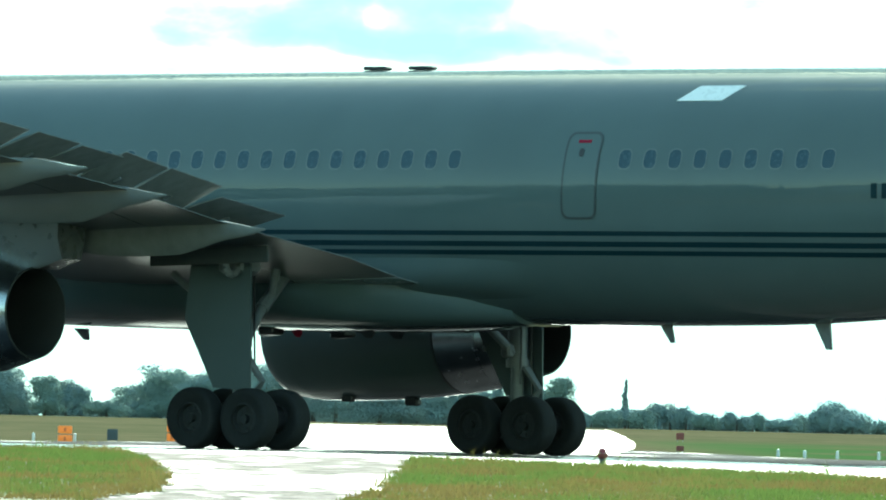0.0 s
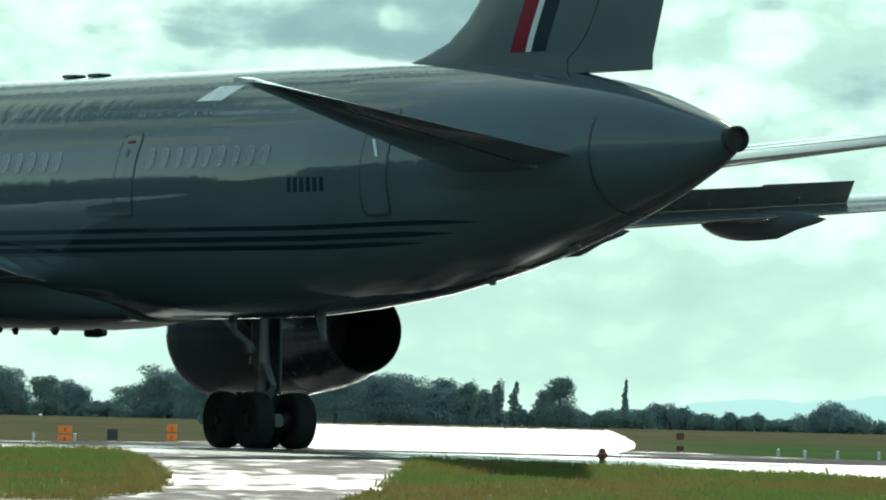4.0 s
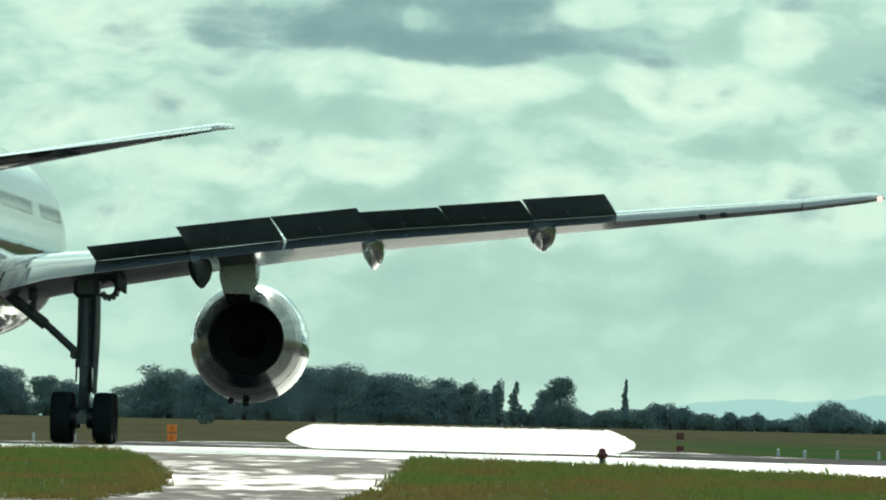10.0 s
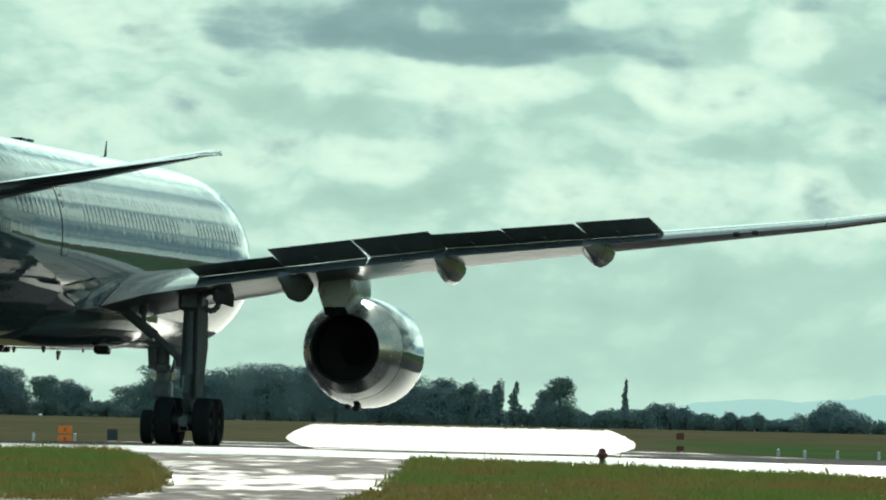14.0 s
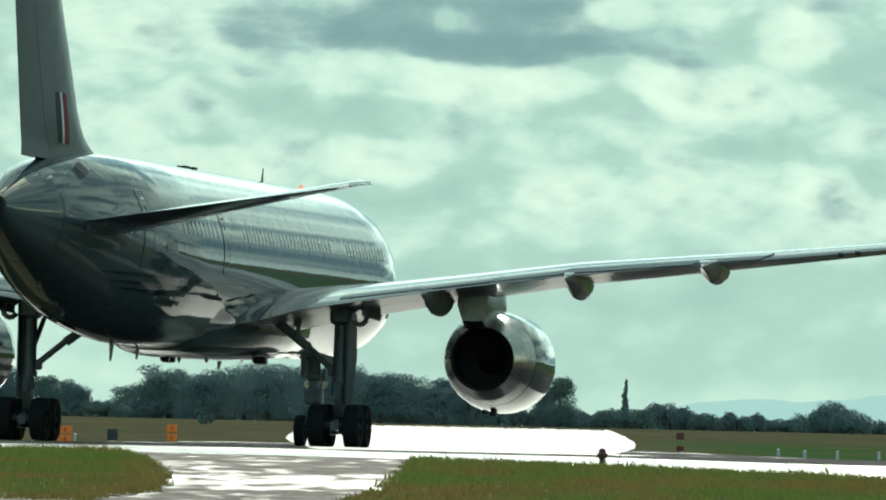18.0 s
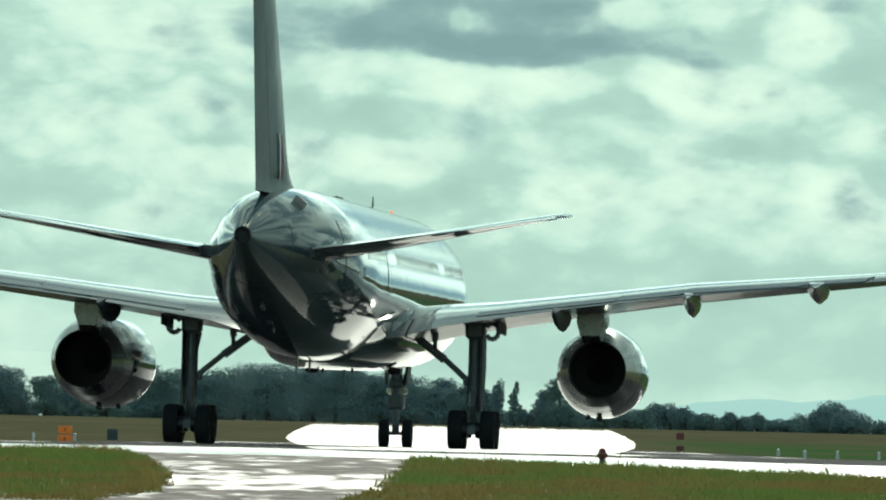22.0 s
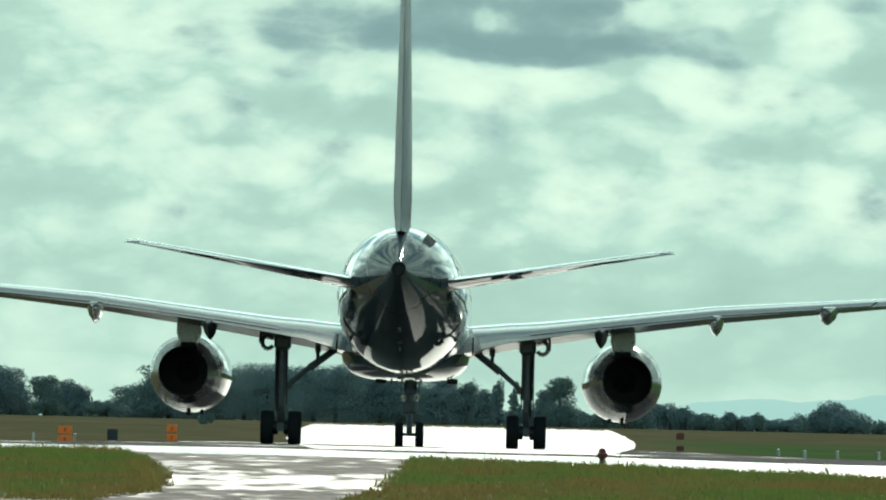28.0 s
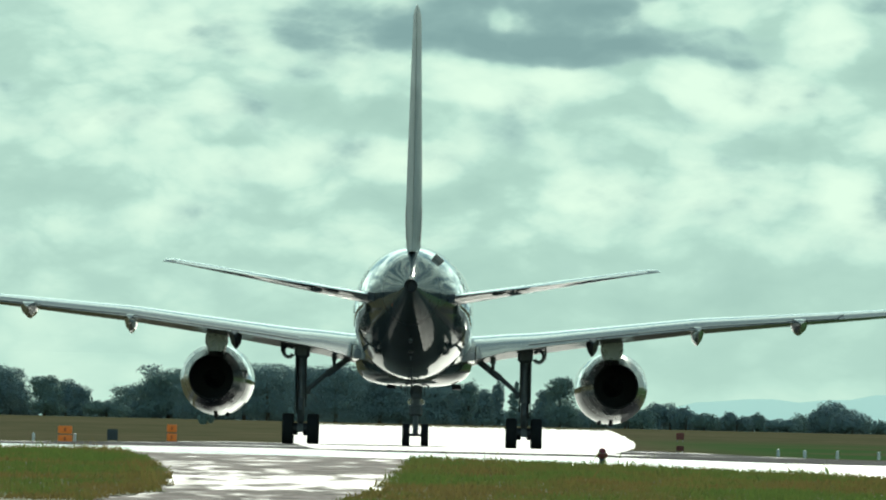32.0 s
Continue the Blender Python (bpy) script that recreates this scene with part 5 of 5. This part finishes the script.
    cr = ramp.color_ramp
    cr.elements[0].position, cr.elements[0].color = 0.0, rgb(tones[0])
    cr.elements[1].position, cr.elements[1].color = 1.0, rgb(tones[2])
    for at, k in ((0.32, 0.4), (0.44, 0.85), (0.56, 1.3), (0.76, 1.7)):
        a, b2 = (tones[0], tones[1]) if k <= 1 else (tones[1], tones[2])
        f = k if k <= 1 else k - 1
        cr.elements.new(at).color = rgb(tuple(p + (q - p) * f for p, q in zip(a, b2)))
    half = node("ShaderNodeMath", "MULTIPLY_ADD", _1=gain, _2=shift)
    nt.links.new(add.outputs[0], half.inputs[0])
    nt.links.new(half.outputs[0], ramp.inputs[0])
    em = nt.nodes.new("ShaderNodeEmission")
    nt.links.new(ramp.outputs[0], em.inputs[0])
    # the sheet thins out towards its borders
    sep = nt.nodes.new("ShaderNodeSeparateXYZ")
    nt.links.new(co.outputs["Object"], sep.inputs[0])
    ab = node("ShaderNodeMath", "ABSOLUTE")
    nt.links.new(sep.outputs[0], ab.inputs[0])
    fx = nt.nodes.new("ShaderNodeMapRange")
    fx.interpolation_type = "SMOOTHSTEP"
    for k, v in (("From Min", 690.0), ("From Max", 400.0)):
        fx.inputs[k].default_value = v
    nt.links.new(ab.outputs[0], fx.inputs["Value"])
    fz = nt.nodes.new("ShaderNodeMapRange")
    fz.interpolation_type = "SMOOTHSTEP"
    for k, v in (("From Min", 480.0), ("From Max", 260.0)):
        fz.inputs[k].default_value = v
    nt.links.new(sep.outputs[2], fz.inputs["Value"])
    al = node("ShaderNodeMath", "MULTIPLY")
    nt.links.new(fx.outputs[0], al.inputs[0])
    nt.links.new(fz.outputs[0], al.inputs[1])
    alpha = al.outputs[0]
    if opacity:
        th = nt.nodes.new("ShaderNodeMapRange")
        th.interpolation_type = "SMOOTHSTEP"
        th.inputs["From Min"].default_value, th.inputs["From Max"].default_value = opacity
        nt.links.new(add.outputs[0], th.inputs["Value"])
        a2 = node("ShaderNodeMath", "MULTIPLY")
        nt.links.new(alpha, a2.inputs[0])
        nt.links.new(th.outputs[0], a2.inputs[1])
        alpha = a2.outputs[0]
    tr = nt.nodes.new("ShaderNodeBsdfTransparent")
    mx = nt.nodes.new("ShaderNodeMixShader")
    nt.links.new(alpha, mx.inputs[0])
    nt.links.new(tr.outputs[0], mx.inputs[1])
    nt.links.new(em.outputs[0], mx.inputs[2])
    nt.links.new(mx.outputs[0], out.inputs[0])
    return m


def build_sky():
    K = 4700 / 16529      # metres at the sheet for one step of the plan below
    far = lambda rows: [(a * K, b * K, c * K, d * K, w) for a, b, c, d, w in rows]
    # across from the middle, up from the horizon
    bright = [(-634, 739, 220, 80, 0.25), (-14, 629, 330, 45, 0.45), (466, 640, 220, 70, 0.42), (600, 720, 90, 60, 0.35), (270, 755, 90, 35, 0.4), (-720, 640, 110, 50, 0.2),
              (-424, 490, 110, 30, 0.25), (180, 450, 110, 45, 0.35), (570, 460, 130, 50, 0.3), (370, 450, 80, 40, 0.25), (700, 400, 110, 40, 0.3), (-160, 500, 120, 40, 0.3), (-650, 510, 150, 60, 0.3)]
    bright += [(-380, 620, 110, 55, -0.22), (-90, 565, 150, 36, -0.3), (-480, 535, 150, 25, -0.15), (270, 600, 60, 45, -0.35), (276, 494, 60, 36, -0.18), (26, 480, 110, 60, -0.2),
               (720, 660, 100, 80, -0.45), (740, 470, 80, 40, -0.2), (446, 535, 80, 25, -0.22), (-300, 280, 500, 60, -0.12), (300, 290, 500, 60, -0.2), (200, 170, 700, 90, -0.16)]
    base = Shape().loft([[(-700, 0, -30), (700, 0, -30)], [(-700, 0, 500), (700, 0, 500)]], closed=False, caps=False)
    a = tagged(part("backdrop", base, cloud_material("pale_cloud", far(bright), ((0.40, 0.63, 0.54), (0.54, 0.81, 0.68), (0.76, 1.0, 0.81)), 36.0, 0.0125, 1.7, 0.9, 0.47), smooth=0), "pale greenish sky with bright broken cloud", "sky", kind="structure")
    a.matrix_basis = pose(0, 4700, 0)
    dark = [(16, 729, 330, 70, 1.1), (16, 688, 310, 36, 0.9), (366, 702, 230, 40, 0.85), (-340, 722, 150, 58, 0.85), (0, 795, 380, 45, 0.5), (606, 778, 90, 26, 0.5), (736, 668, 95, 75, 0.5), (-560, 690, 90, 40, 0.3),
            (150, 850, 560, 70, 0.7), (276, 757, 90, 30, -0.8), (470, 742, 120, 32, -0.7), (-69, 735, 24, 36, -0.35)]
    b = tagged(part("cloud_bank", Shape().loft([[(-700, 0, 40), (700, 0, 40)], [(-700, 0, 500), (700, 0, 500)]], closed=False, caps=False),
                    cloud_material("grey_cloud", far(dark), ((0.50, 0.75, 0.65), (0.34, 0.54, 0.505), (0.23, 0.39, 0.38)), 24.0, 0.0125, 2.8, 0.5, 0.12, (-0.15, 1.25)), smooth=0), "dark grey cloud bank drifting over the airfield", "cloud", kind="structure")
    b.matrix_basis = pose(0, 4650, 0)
    # far hills; the haze of distance is put in as a pale glow
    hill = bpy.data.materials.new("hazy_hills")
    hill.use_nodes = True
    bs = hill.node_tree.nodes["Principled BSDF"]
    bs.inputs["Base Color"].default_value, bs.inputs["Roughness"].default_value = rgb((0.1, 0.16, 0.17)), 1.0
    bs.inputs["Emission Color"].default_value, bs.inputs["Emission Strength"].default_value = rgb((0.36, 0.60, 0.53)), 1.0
    s = Shape()
    pts = []
    for i in range(161):
        x = -500 + i * 12.5
        hh = 7 + 13 * smoothstep(60, 140, x) + 3.5 * smoothstep(170, 215, x) + 6 * smoothstep(220, 420, x) + 0.8 * math.sin(x * 0.09) + 0.6 * math.sin(x * 0.21)
        pts.append((x, hh * smoothstep(-450, -100, x)))
    rows = [[(x, 4550, z + 3) for x, z in pts], [(x, 4420, 3 + z * 0.55) for x, z in pts], [(x, 4300, 1) for x, z in pts]]
    s.loft(rows, closed=False, caps=False)
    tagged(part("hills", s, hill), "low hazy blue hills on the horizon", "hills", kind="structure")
    return a, b


build_fittings()
build_trees()
build_grass()
sky_low, sky_high = build_sky()

# ---------------------------------------------------------------- what moves
PATH = [(0, -0.98, 155.00, 141.32), (1, -2.34, 156.26, 135.86), (2, -3.73, 157.75, 130.24), (3, -5.08, 159.51, 124.56), (3.5, -5.73, 160.52, 121.65), (4, -6.35, 161.60, 118.74), (4.5, -6.96, 162.79, 115.82), (5, -7.54, 164.09, 112.89), (5.5, -8.10, 165.53, 109.95), (6, -8.64, 167.12, 106.97), (7, -9.51, 170.63, 101.26), (8, -10.13, 174.16, 96.04), (9, -10.48, 177.82, 91.74), (10, -10.56, 181.71, 88.18), (11, -10.39, 185.73, 85.54), (12, -10.04, 189.77, 83.66), (13, -9.54, 193.71, 82.60), (14, -8.91, 197.70, 82.14), (15, -8.26, 201.81, 81.77), (16, -7.53, 206.13, 81.49), (17, -6.74, 210.72, 81.37), (18, -5.91, 215.72, 81.30), (19, -5.03, 221.33, 81.70), (20, -4.19, 227.26, 82.66), (21, -3.42, 233.47, 83.89), (22, -2.76, 239.83, 85.10), (23, -2.21, 246.06, 86.27), (24, -1.80, 252.16, 87.32), (25, -1.46, 258.53, 88.32), (26, -1.25, 265.20, 88.93), (27, -1.14, 272.03, 89.35), (28, -1.06, 278.92, 89.63), (29, -0.99, 285.73, 89.74), (30, -0.94, 292.57, 89.78), (31, -0.90, 299.46, 89.75), (32, -0.88, 306.35, 89.81)]


def motions():
    walk(airliner, [(t, pose(x, y, 0, 0, 0, a)) for t, x, y, a in PATH])
    # wheels roll with the ground that passes under them
    ts = np.arange(0, 32.001, 0.05)
    px, py, pa = (np.interp(ts, [r[0] for r in PATH], [r[k] for r in PATH]) for k in (1, 2, 3))
    run = np.concatenate([[0], np.cumsum(np.hypot(np.diff(px), np.diff(py)))])
    for ob, kind, where in MOVING:
        if kind == "wheel":
            x, y, r = where
            turn = np.degrees((run - np.radians(pa - pa[0]) * y * 1.0) / r) if abs(y) > 1 else np.degrees(run / r)
            turn = np.maximum.accumulate(turn)
            rows, last = [], None
            for t, a in zip(ts, turn):
                if last is None or a - last >= 55 or t >= 31.999:
                    rows.append((float(t), pose(x, y, r, 0, float(a), 0)))
                    last = a
            walk(ob, rows)
        else:
            rest, up = where
            lift = lambda a: rest @ pose(0, 0, 0, 0, a, 0)
            walk(ob, [(0.0, lift(up)), (13.6, lift(up)), (14.0, lift(up * 0.85)), (14.5, lift(up * 0.42)), (15.2, lift(0)), (32.0, lift(0))])
    # cloud drifts to the right, the high bank faster than the low sky
    walk(sky_low, [(0.0, pose(-8, 4700, 0)), (32.0, pose(22.6, 4700, 0))])
    walk(sky_high, [(0.0, pose(-18, 4650, 0)), (32.0, pose(44.5, 4650, 0))])


motions()
